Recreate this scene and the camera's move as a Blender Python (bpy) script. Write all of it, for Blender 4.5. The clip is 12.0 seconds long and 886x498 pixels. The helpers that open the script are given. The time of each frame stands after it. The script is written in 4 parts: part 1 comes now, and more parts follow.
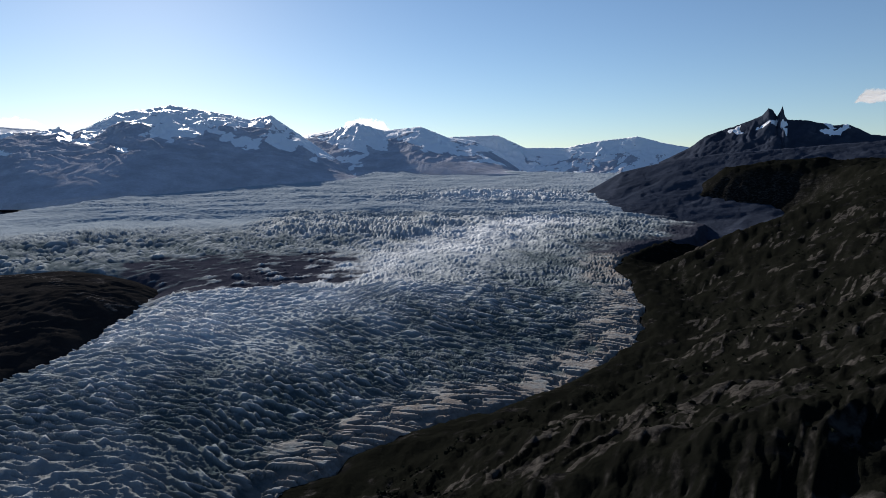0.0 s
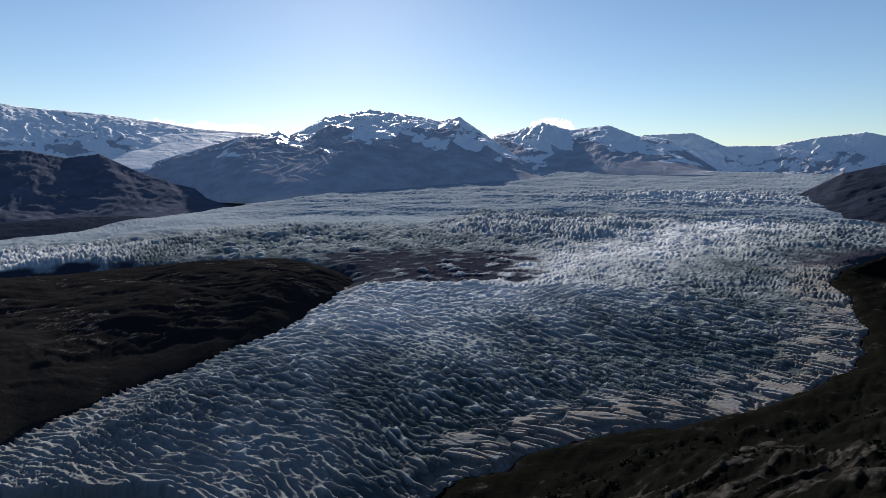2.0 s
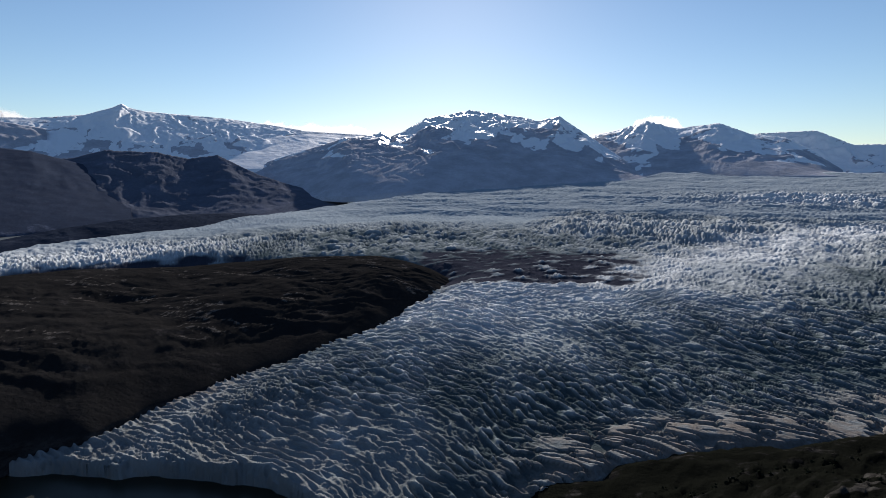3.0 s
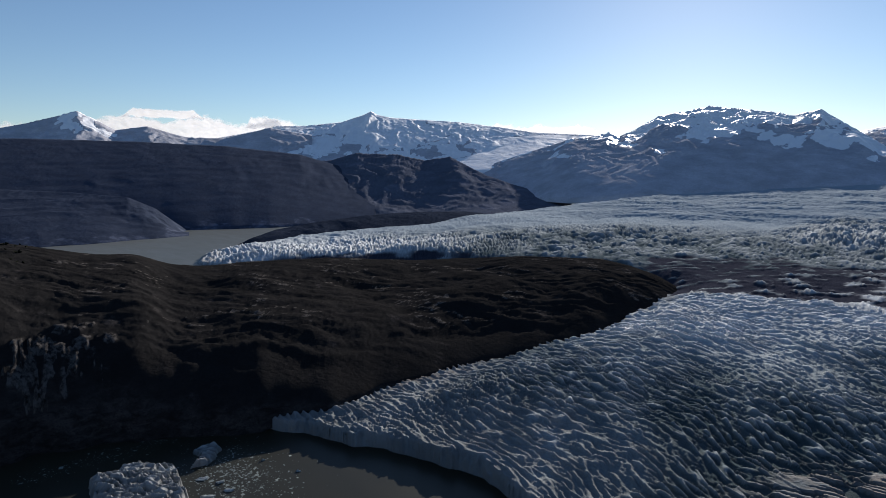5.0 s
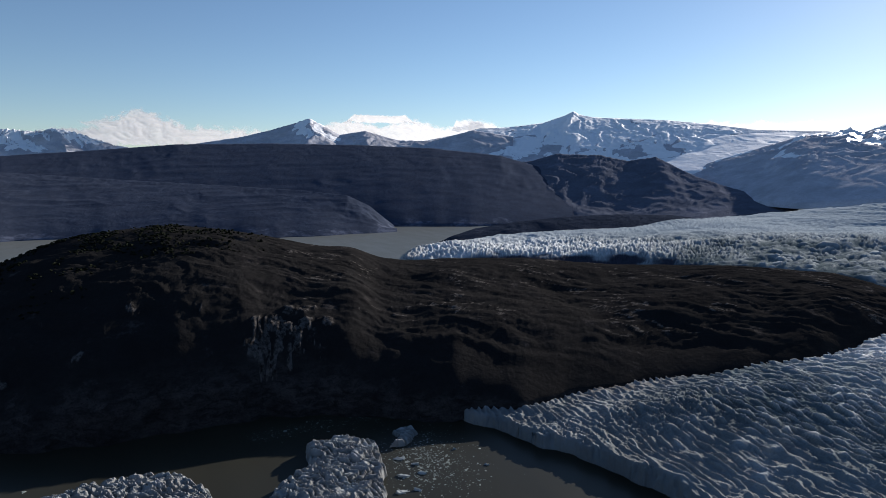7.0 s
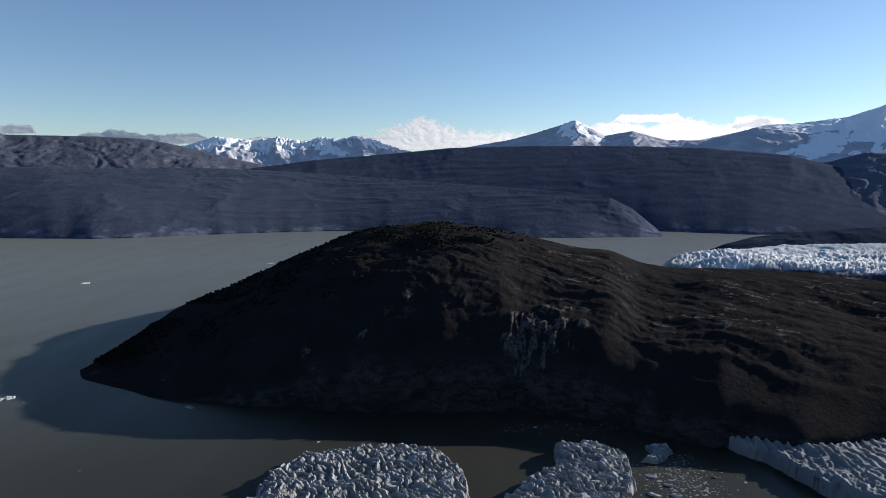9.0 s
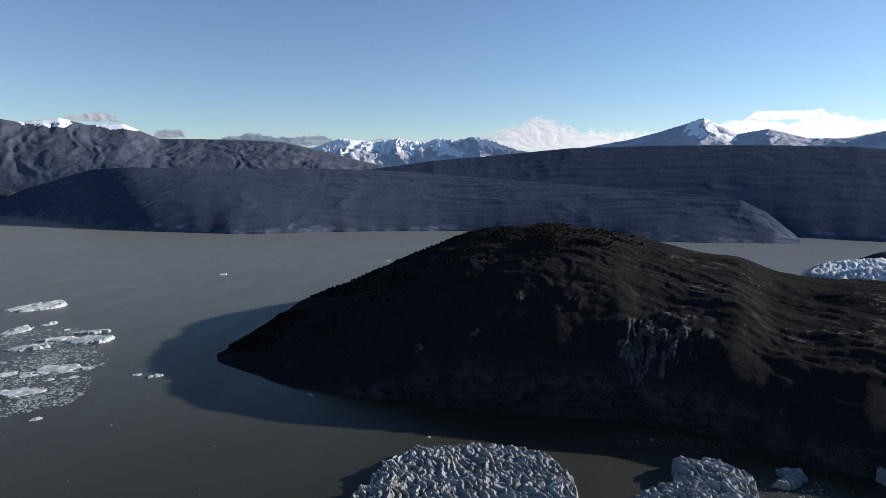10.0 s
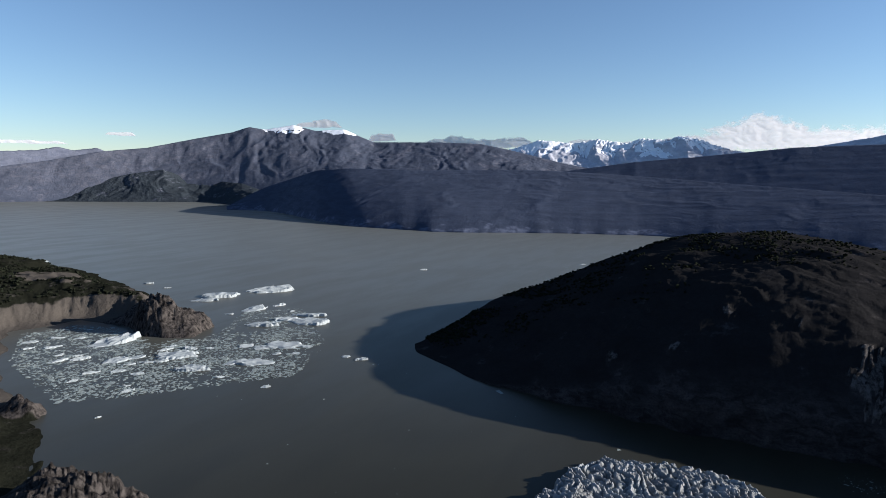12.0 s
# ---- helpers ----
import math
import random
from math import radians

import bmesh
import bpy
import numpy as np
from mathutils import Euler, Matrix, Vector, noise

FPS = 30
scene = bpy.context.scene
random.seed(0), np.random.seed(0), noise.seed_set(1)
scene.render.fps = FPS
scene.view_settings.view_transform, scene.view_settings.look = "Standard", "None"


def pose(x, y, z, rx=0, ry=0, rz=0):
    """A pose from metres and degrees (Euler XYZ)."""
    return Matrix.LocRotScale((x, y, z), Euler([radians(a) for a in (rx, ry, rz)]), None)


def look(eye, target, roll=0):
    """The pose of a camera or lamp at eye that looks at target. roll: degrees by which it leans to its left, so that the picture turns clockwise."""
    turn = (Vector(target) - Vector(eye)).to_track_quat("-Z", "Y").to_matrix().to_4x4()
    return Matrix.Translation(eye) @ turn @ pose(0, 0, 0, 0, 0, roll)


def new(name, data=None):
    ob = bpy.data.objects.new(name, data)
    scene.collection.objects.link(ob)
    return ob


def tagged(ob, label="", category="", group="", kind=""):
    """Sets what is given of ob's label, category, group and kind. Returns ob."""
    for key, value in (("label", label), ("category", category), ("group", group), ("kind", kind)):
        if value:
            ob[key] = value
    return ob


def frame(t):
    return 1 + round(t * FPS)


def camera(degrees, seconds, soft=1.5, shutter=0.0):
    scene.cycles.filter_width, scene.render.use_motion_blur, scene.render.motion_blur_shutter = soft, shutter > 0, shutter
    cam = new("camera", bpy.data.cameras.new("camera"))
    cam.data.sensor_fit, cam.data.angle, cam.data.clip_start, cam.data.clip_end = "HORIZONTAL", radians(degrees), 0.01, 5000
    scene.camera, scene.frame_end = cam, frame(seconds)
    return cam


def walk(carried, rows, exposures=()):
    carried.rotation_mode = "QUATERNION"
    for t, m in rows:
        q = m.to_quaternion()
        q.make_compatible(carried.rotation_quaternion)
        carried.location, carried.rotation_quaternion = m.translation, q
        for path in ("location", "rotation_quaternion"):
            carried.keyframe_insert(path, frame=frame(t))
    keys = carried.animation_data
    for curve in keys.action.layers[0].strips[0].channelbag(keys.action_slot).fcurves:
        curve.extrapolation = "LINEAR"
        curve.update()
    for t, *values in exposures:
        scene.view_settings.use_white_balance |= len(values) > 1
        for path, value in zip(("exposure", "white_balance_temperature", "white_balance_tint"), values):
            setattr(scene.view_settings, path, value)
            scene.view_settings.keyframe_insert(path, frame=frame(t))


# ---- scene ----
# The eye hovers 200 m over the lake and turns to the left.
EYE = 200.0
cam = camera(71.17, 12.0, soft=0.8)
PATH = [
    (0.0, pose(0, 0, EYE, 82.69, 0.02, 0.05)),
    (0.5, pose(0, 0, EYE, 82.68, -0.01, 4.54)),
    (1.0, pose(0, 0, EYE, 82.68, -0.07, 10.98)),
    (1.5, pose(0, 0, EYE, 82.67, -0.17, 14.11)),
    (2.0, pose(0, 0, EYE, 82.65, -0.13, 16.79)),
    (2.5, pose(0, 0, EYE, 82.66, -0.12, 21.27)),
    (3.0, pose(0, 0, EYE, 82.65, -0.17, 25.76)),
    (3.5, pose(0, 0, EYE, 82.65, -0.16, 31.32)),
    (5.5, pose(0, 0, EYE, 82.67, -0.17, 50.59)),
    (6.0, pose(0, 0, EYE, 82.68, -0.20, 54.88)),
    (6.5, pose(0, 0, EYE, 82.68, -0.21, 59.24)),
    (7.0, pose(0, 0, EYE, 82.69, -0.18, 64.36)),
    (9.0, pose(0, 0, EYE, 82.76, -0.15, 88.15)),
    (9.5, pose(0, 0, EYE, 82.77, -0.20, 93.87)),
    (10.0, pose(0, 0, EYE, 82.79, -0.19, 98.77)),
    (10.5, pose(0, 0, EYE, 82.80, -0.23, 103.95)),
    (11.0, pose(0, 0, EYE, 82.81, -0.25, 108.21)),
    (11.5, pose(0, 0, EYE, 82.83, -0.27, 112.71)),
    (12.0, pose(0, 0, EYE, 82.84, -0.33, 116.76)),
]
EXPOSURE = [(0.0, 0.82, 6450, 12), (3.5, 0.80, 6450, 12), (7.0, 0.95, 6450, 12), (9.5, 1.16, 6330, 12), (12.0, 1.19, 6230, 12)]
walk(cam, PATH, EXPOSURE)

# ---------------------------------------------------------------- light
SUN_BEARING, SUN_HEIGHT = 24.8, 16.4          # degrees to the left of +y, degrees up
SKY_STRENGTH, SUN_STRENGTH = 0.06, 4.2

world = bpy.data.worlds.new("sky")
scene.world = world
world.use_nodes = True
wn = world.node_tree.nodes
sky = wn.new("ShaderNodeTexSky")
sky.sky_type = "NISHITA"
sky.sun_disc = False
sky.sun_elevation = radians(SUN_HEIGHT)
sky.sun_rotation = radians(-SUN_BEARING)
sky.altitude = 1200
sky.air_density, sky.dust_density, sky.ozone_density = 1.0, 0.20, 3.0
wn["Background"].inputs["Strength"].default_value = SKY_STRENGTH
world.node_tree.links.new(sky.outputs["Color"], wn["Background"].inputs["Color"])

sun_way = Vector((-math.sin(radians(SUN_BEARING)) * math.cos(radians(SUN_HEIGHT)),
                  math.cos(radians(SUN_BEARING)) * math.cos(radians(SUN_HEIGHT)), math.sin(radians(SUN_HEIGHT))))
sun_data = bpy.data.lights.new("sun", "SUN")
sun_data.energy, sun_data.angle, sun_data.color = SUN_STRENGTH, radians(0.53), (1.0, 0.93, 0.84)
sun_ob = new("sun", sun_data)
sun_ob.matrix_world = look(sun_way * 1000, (0, 0, 0))


# ---------------------------------------------------------------- noise on arrays
def smooth(a, b, v):
    u = np.clip((v - a) / (b - a), 0, 1)
    return u * u * (3 - 2 * u)


def grain(x, y, seed=0):
    """Gradient noise, about -1 to 1, one bump per unit."""
    xi, yi = np.floor(x), np.floor(y)
    fx, fy = x - xi, y - yi
    xi, yi = xi.astype(np.int64), yi.astype(np.int64)

    def corner(i, j, dx, dy):
        h = (i * 374761393 + j * 668265263 + seed * 974634777) & 0x7FFFFFFF
        h = ((h ^ (h >> 13)) * 1274126177) & 0x7FFFFFFF
        h = h ^ (h >> 16)
        a = (h & 0xFFFF) * (2 * math.pi / 65536)
        return np.cos(a) * dx + np.sin(a) * dy

    u, v = fx * fx * fx * (fx * (fx * 6 - 15) + 10), fy * fy * fy * (fy * (fy * 6 - 15) + 10)
    n0 = corner(xi, yi, fx, fy) * (1 - u) + corner(xi + 1, yi, fx - 1, fy) * u
    n1 = corner(xi, yi + 1, fx, fy - 1) * (1 - u) + corner(xi + 1, yi + 1, fx - 1, fy - 1) * u
    return (n0 * (1 - v) + n1 * v) * 1.5


def fbm(x, y, octaves=4, seed=0):
    total, size = 0.0, 1.0
    for k in range(octaves):
        total = total + grain(x * 2 ** k, y * 2 ** k, seed + k) * size
        size *= 0.5
    return total


def ridged(x, y, octaves=4, seed=0, gain=0.5):
    """Sharp crests at 1, hollows at about 0."""
    total, size, whole = 0.0, 1.0, 0.0
    for k in range(octaves):
        total = total + (1 - np.abs(grain(x * 2 ** k, y * 2 ** k, seed + k)) * 1.6) * size
        whole += size
        size *= gain
    return np.clip(total / whole, -0.3, 1)


def edge_distance(x, y, points, closed=True):
    """Distance to a line of plan points; for a closed line, positive inside it."""
    best = np.full(x.shape, 1e9)
    inside = np.zeros(x.shape, bool)
    n = len(points)
    for k in range(n if closed else n - 1):
        (ax, ay), (bx, by) = points[k], points[(k + 1) % n]
        dx, dy = bx - ax, by - ay
        u = np.clip(((x - ax) * dx + (y - ay) * dy) / (dx * dx + dy * dy), 0, 1)
        best = np.minimum(best, np.hypot(x - ax - u * dx, y - ay - u * dy))
        if closed and dy:
            inside ^= ((ay > y) != (by > y)) & (x < ax + (y - ay) * dx / dy)
    return np.where(inside, best, -best) if closed else best


# ---------------------------------------------------------------- mesh building
def sheet_mesh(name, x, y, z, keep=None, marks=None, soft=True):
    """A mesh from a grid of places (rows, columns); keep: the vertices whose faces stay."""
    rows, cols = x.shape
    index = np.arange(rows * cols).reshape(rows, cols)
    quads = np.stack([index[:-1, :-1], index[:-1, 1:], index[1:, 1:], index[1:, :-1]], -1).reshape(-1, 4)
    if keep is not None:
        quads = quads[keep.ravel()[quads].any(1)]
    used = np.zeros(rows * cols, bool)
    used[quads.ravel()] = True
    renumber = np.cumsum(used) - 1
    quads = renumber[quads]
    co = np.stack([x.ravel(), y.ravel(), z.ravel()], 1)[used]
    a, b, c = co[quads[:, 0]], co[quads[:, 1]], co[quads[:, 3]]
    if np.cross(b - a, c - a)[:, 2].mean() < 0:
        quads = quads[:, ::-1]
    me = bpy.data.meshes.new(name)
    me.vertices.add(len(co))
    me.vertices.foreach_set("co", co.astype(np.float32).ravel())
    me.loops.add(quads.size)
    me.loops.foreach_set("vertex_index", quads.astype(np.int32).ravel())
    me.polygons.add(len(quads))
    me.polygons.foreach_set("loop_start", np.arange(0, quads.size, 4, dtype=np.int32))
    for key, values in (marks or {}).items():
        me.attributes.new(key, "FLOAT", "POINT").data.foreach_set("value", values.ravel()[used].astype(np.float32))
    me.update(calc_edges=True)
    me.polygons.foreach_set("use_smooth", np.full(len(quads), soft))
    return me


def polar(bearings, distances):
    a = np.radians(bearings)
    return -distances * np.sin(a), distances * np.cos(a)


def drawn_in(bearing, r, z):
    """The long upper valley, foreshortened to end before the horizon."""
    k = 1 - 0.55 * smooth(40, 28, bearing)
    short = np.where(r > 1900, 1900 + (r - 1900) * k, r)
    return short, EYE + (z - EYE) * short / r


def draw_in(x, y, z):
    r = np.hypot(x, y)
    short, z = drawn_in(np.degrees(np.arctan2(-x, y)), r, z)
    return x * short / r, y * short / r, z


def knotted(knots, v):
    k = np.array(sorted(knots), float)
    return np.interp(v, k[:, 0], k[:, 1])


def add(name, me, material, parent=None, label=""):
    me.materials.append(material)
    ob = new(name, me)
    ob.parent = parent
    return tagged(ob, label)


# ---------------------------------------------------------------- materials
class Nodes:
    """A small hand for node materials."""

    def __init__(self, name):
        self.material = bpy.data.materials.new(name)
        self.material.use_nodes = True
        self.tree = self.material.node_tree
        self.shader = self.tree.nodes["Principled BSDF"]
        self.place = self.tree.nodes.new("ShaderNodeNewGeometry").outputs["Position"]

    def link(self, a, b):
        self.tree.links.new(a, b)

    def put(self, socket, value):
        if isinstance(value, bpy.types.NodeSocket):
            self.link(value, socket)
        else:
            socket.default_value = value

    def noise(self, scale, detail=6.0, rough=0.6, stretch=None, warp=0.0):
        n = self.tree.nodes.new("ShaderNodeTexNoise")
        n.inputs["Scale"].default_value, n.inputs["Detail"].default_value = scale, detail
        n.inputs["Roughness"].default_value, n.inputs["Distortion"].default_value = rough, warp
        at = self.place
        if stretch:
            m = self.tree.nodes.new("ShaderNodeMapping")
            m.inputs["Scale"].default_value = stretch
            self.link(at, m.inputs["Vector"])
            at = m.outputs["Vector"]
        self.link(at, n.inputs["Vector"])
        return n.outputs["Fac"]

    def mark(self, key):
        n = self.tree.nodes.new("ShaderNodeAttribute")
        n.attribute_name = key
        return n.outputs["Fac"]

    def ramp(self, value, a, b, low=0.0, high=1.0):
        n = self.tree.nodes.new("ShaderNodeMapRange")
        n.interpolation_type = "SMOOTHSTEP"
        for key, v in (("Value", value), ("From Min", a), ("From Max", b), ("To Min", low), ("To Max", high)):
            self.put(n.inputs[key], v)
        return n.outputs["Result"]

    def math(self, kind, a, b=0.0):
        n = self.tree.nodes.new("ShaderNodeMath")
        n.operation = kind
        self.put(n.inputs[0], a)
        self.put(n.inputs[1], b)
        return n.outputs[0]

    def mix(self, fac, a, b):
        n = self.tree.nodes.new("ShaderNodeMix")
        n.data_type = "RGBA"
        self.put(n.inputs["Factor"], fac)
        for key, v in (("A", a), ("B", b)):
            socket = [s for s in n.inputs if s.name == key and s.type == "RGBA"][0]
            self.put(socket, (*v, 1) if isinstance(v, tuple) else v)
        return [s for s in n.outputs if s.type == "RGBA"][0]

    def slope(self):
        """1 where the ground lies flat, 0 on a wall."""
        g = self.tree.nodes.new("ShaderNodeNewGeometry")
        s = self.tree.nodes.new("ShaderNodeSeparateXYZ")
        self.link(g.outputs["Normal"], s.inputs[0])
        return s.outputs["Z"]

    def height(self):
        s = self.tree.nodes.new("ShaderNodeSeparateXYZ")
        self.link(self.place, s.inputs[0])
        return s.outputs["Z"]

    def bump(self, *layers):
        last = None
        for value, depth in layers:
            n = self.tree.nodes.new("ShaderNodeBump")
            n.inputs["Strength"].default_value, n.inputs["Distance"].default_value = 1.0, depth
            self.link(value, n.inputs["Height"])
            if last:
                self.link(last, n.inputs["Normal"])
            last = n.outputs["Normal"]
        self.link(last, self.shader.inputs["Normal"])

    def finish(self, colour, rough=0.8, specular=0.3):
        self.put(self.shader.inputs["Base Color"], colour)
        self.put(self.shader.inputs["Roughness"], rough)
        self.shader.inputs["Specular IOR Level"].default_value = specular
        return self.material


def ice_material():
    m = Nodes("glacier ice")
    white = m.mix(m.mark("paleness"), m.mix(m.noise(0.02, 5), (0.218, 0.250, 0.264), (0.345, 0.382, 0.398)), m.mix(m.noise(0.05, 6), (0.66, 0.69, 0.71), (0.82, 0.84, 0.855)))
    # blue ice, its colour deepened for the shade down in the crevasses
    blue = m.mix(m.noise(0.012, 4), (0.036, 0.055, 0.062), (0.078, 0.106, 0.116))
    blue = m.mix(m.mark("paleness"), blue, (0.26, 0.31, 0.33))
    body = m.mix(m.mark("hollow_shade"), white, blue)
    body = m.mix(m.math("MULTIPLY", m.mark("calm"), 0.8), body, m.mix(m.noise(0.01, 6, 0.65), (0.26, 0.33, 0.38), (0.42, 0.475, 0.525)))
    soil = m.mix(m.noise(0.15, 6), (0.15, 0.132, 0.118), (0.28, 0.247, 0.22))
    grit = m.math("MULTIPLY", m.mark("dirt"), m.ramp(m.noise(0.07, 7, 0.7), 0.25, 0.6))
    m.bump((m.noise(0.3, 6, 0.68), 1.1), (m.noise(1.6, 4, 0.6), 0.2))
    body = m.mix(grit, body, soil)
    body = m.mix(m.ramp(m.mark("dark_tone"), 0.3, 0.8), body, m.mix(m.noise(0.05, 6), (0.026, 0.028, 0.040), (0.055, 0.058, 0.078)))
    return m.finish(body, m.ramp(m.noise(0.3, 4), 0.3, 0.7, 0.6, 0.8), 0.0)


def rock_material(name, dark, light, plant, plant_share, relief=1.0, scale=1.0, sandy=False, shore=False, bare=(0.32, 0.68), crag_light=(0.088, 0.077, 0.070)):
    """Bare rock with plant cover on the gentler ground."""
    m = Nodes(name)
    stone = m.mix(m.ramp(m.noise(0.03 * scale, 8, 0.65, (1, 1, 2.2), 0.6), bare[0], bare[1]), dark, light)
    stone = m.mix(m.ramp(m.noise(0.2 * scale, 6, 0.7), 0.45, 0.8), stone, tuple(v * 0.55 for v in dark))
    green = m.mix(m.noise(0.12 * scale, 7, 0.75), tuple(v * 0.5 for v in plant), tuple(v * 1.35 for v in plant))
    cover = m.math("MULTIPLY", m.ramp(m.slope(), 0.45, 0.85),
                   m.ramp(m.noise(0.012 * scale, 7, 0.65), 0.62 - plant_share * 0.5, 0.72 - plant_share * 0.5))
    colour = m.mix(cover, stone, green)
    tone = m.ramp(m.noise(0.008 * scale, 8, 0.7, (1, 1, 5 if shore else 2)), 0.35, 0.68, 0.0, 0.62)
    colour = m.mix(tone, colour, tuple(v * 0.6 for v in plant))
    if shore:
        # wave-cut cliffs along the water
        cliff = m.mix(m.ramp(m.noise(0.05, 8, 0.7), 0.38, 0.62), tuple(v * 0.8 for v in dark), tuple(v * 1.25 for v in light))
        level = m.math("ADD", m.height(), m.ramp(m.noise(0.012, 6, 0.6), 0.3, 0.7, -12.0, 38.0))
        colour = m.mix(m.ramp(level, 26.0, 10.0), colour, cliff)
    if sandy:
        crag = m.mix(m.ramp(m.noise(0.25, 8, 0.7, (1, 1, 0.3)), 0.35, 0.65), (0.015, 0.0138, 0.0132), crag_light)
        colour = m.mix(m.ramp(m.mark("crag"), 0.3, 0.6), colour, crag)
        colour = m.mix(m.ramp(m.mark("sand"), 0.3, 0.7), colour, m.mix(m.noise(0.3, 6), (0.058, 0.051, 0.044), (0.092, 0.081, 0.070)))
    m.bump((m.noise(0.05 * scale, 8, 0.7), 9.0 * relief / scale), (m.noise(0.5 * scale, 6, 0.7), 1.2 * relief / scale))
    return m.finish(colour, 1.0, 0.0)


def snow_material():
    m = Nodes("old snow")
    body = m.mix(m.noise(0.012, 6), (0.84, 0.87, 0.91), (0.92, 0.935, 0.96))
    m.bump((m.noise(0.010, 7, 0.6, (1, 1, 0.4)), 5.0), (m.noise(0.08, 5), 0.8))
    return m.finish(m.mix(m.ramp(m.noise(0.03, 8, 0.7), 0.62, 0.75), body, (0.66, 0.68, 0.72)), 0.5, 0.3)


def water_material():
    m = Nodes("silty lake water")
    dark_tone = m.mix(m.ramp(m.noise(0.004, 5, 0.6, (1, 2.5, 1), 1.0), 0.35, 0.65), (0.0140, 0.0132, 0.0078), (0.0185, 0.0175, 0.0107))
    m.bump((m.noise(0.10, 5, 0.6, (1, 1.6, 1)), 0.02), (m.noise(0.9, 4, 0.6, (1, 1.8, 1)), 0.006))
    m.shader.inputs["IOR"].default_value = 1.33
    m.shader.inputs["Sheen Weight"].default_value = 0.088
    m.shader.inputs["Sheen Roughness"].default_value = 0.34
    m.shader.inputs["Sheen Tint"].default_value = (0.72, 0.78, 0.78, 1)
    return m.finish(dark_tone, m.ramp(m.noise(0.006, 5, 0.6, (1, 3, 1)), 0.35, 0.65, 0.30, 0.36), 0.22)


def cloud_material():
    m = Nodes("cloud")
    m.shader.inputs["Subsurface Weight"].default_value = 0.0
    t = m.tree.nodes.new("ShaderNodeBsdfTranslucent")
    t.inputs["Color"].default_value = (0.9, 0.9, 0.91, 1)
    d = m.tree.nodes.new("ShaderNodeBsdfDiffuse")
    d.inputs["Color"].default_value = (0.9, 0.9, 0.91, 1)
    clear = m.tree.nodes.new("ShaderNodeBsdfTransparent")
    both, thin = m.tree.nodes.new("ShaderNodeMixShader"), m.tree.nodes.new("ShaderNodeMixShader")
    m.link(d.outputs[0], both.inputs[1])
    m.link(t.outputs[0], both.inputs[2])
    m.link(m.math("MULTIPLY", m.mark("body"), m.ramp(m.noise(0.008, 7, 0.65), 0.25, 0.6, 0.86, 1.0)), thin.inputs[0])
    m.link(clear.outputs[0], thin.inputs[1])
    m.link(both.outputs[0], thin.inputs[2])
    m.link(thin.outputs[0], m.tree.nodes["Material Output"].inputs["Surface"])
    return m.material


ICE = ice_material()
WATER = water_material()
CLOUD = cloud_material()
# aerial haze is put into the colour: far rock paled and blued
HAZY_FAR_ROCK = rock_material("mountain rock paled by haze", (0.54, 0.55, 0.61), (0.61, 0.62, 0.67), (0.53, 0.54, 0.60), 0.4, 0.25)
SNOW = snow_material()
# nearer ranges: a blue veil of haze mixed into the colours
HAZY_DARK_ROCK = rock_material("dark mountain rock with blue haze", (0.135, 0.15, 0.205), (0.185, 0.20, 0.255), (0.13, 0.145, 0.19), 0.5, 0.4)
HAZY_SHADE_ROCK = rock_material("dark forested mountain flank with blue haze", (0.046, 0.056, 0.084), (0.082, 0.092, 0.122), (0.040, 0.050, 0.074), 0.6, 0.5)
HAZY_FOREST = rock_material("forested hillside with blue haze", (0.070, 0.084, 0.124), (0.096, 0.111, 0.154), (0.058, 0.072, 0.108), 0.85, 0.3, 1.5, shore=True)
POINT_ROCK = rock_material("broken grey headland rock", (0.055, 0.062, 0.085), (0.19, 0.20, 0.235), (0.045, 0.055, 0.065), 0.6, 1.2, 1.2)
# brown rock, the same haze in its colour
HAZY_BROWN_ROCK = rock_material("brown mountain rock with blue haze", (0.098, 0.108, 0.145), (0.165, 0.165, 0.195), (0.080, 0.093, 0.128), 0.5, 0.5)
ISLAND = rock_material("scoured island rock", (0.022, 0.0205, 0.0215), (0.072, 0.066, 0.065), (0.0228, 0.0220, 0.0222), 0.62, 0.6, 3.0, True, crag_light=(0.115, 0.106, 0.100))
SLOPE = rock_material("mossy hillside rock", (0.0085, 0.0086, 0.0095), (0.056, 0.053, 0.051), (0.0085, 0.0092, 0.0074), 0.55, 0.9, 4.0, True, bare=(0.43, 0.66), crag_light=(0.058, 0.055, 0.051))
SPIT = rock_material("scrubby spit ground", (0.016, 0.0152, 0.0145), (0.095, 0.086, 0.077), (0.0165, 0.0175, 0.0125), 0.55, 0.8, 4.0, True, bare=(0.40, 0.66))
BED = rock_material("lake bed gravel", (0.10, 0.09, 0.08), (0.18, 0.16, 0.14), (0.06, 0.06, 0.04), 0.1, 0.2, 2.0)

# ---------------------------------------------------------------- ground and lake
a, r = np.meshgrid(np.linspace(-180, 180, 181), np.concatenate([[0.0], np.geomspace(40, 4920, 40)]))
gx, gy = polar(a, r)
tagged(add("ground", sheet_mesh("ground", gx, gy, -9 + 0 * gx), BED), "gravel ground and lake bed under the whole valley", "ground", kind="structure")
tagged(add("water", sheet_mesh("water", gx, gy, 0 * gx), WATER), "silty grey-brown glacial lake with small ripples", "lake", kind="structure")

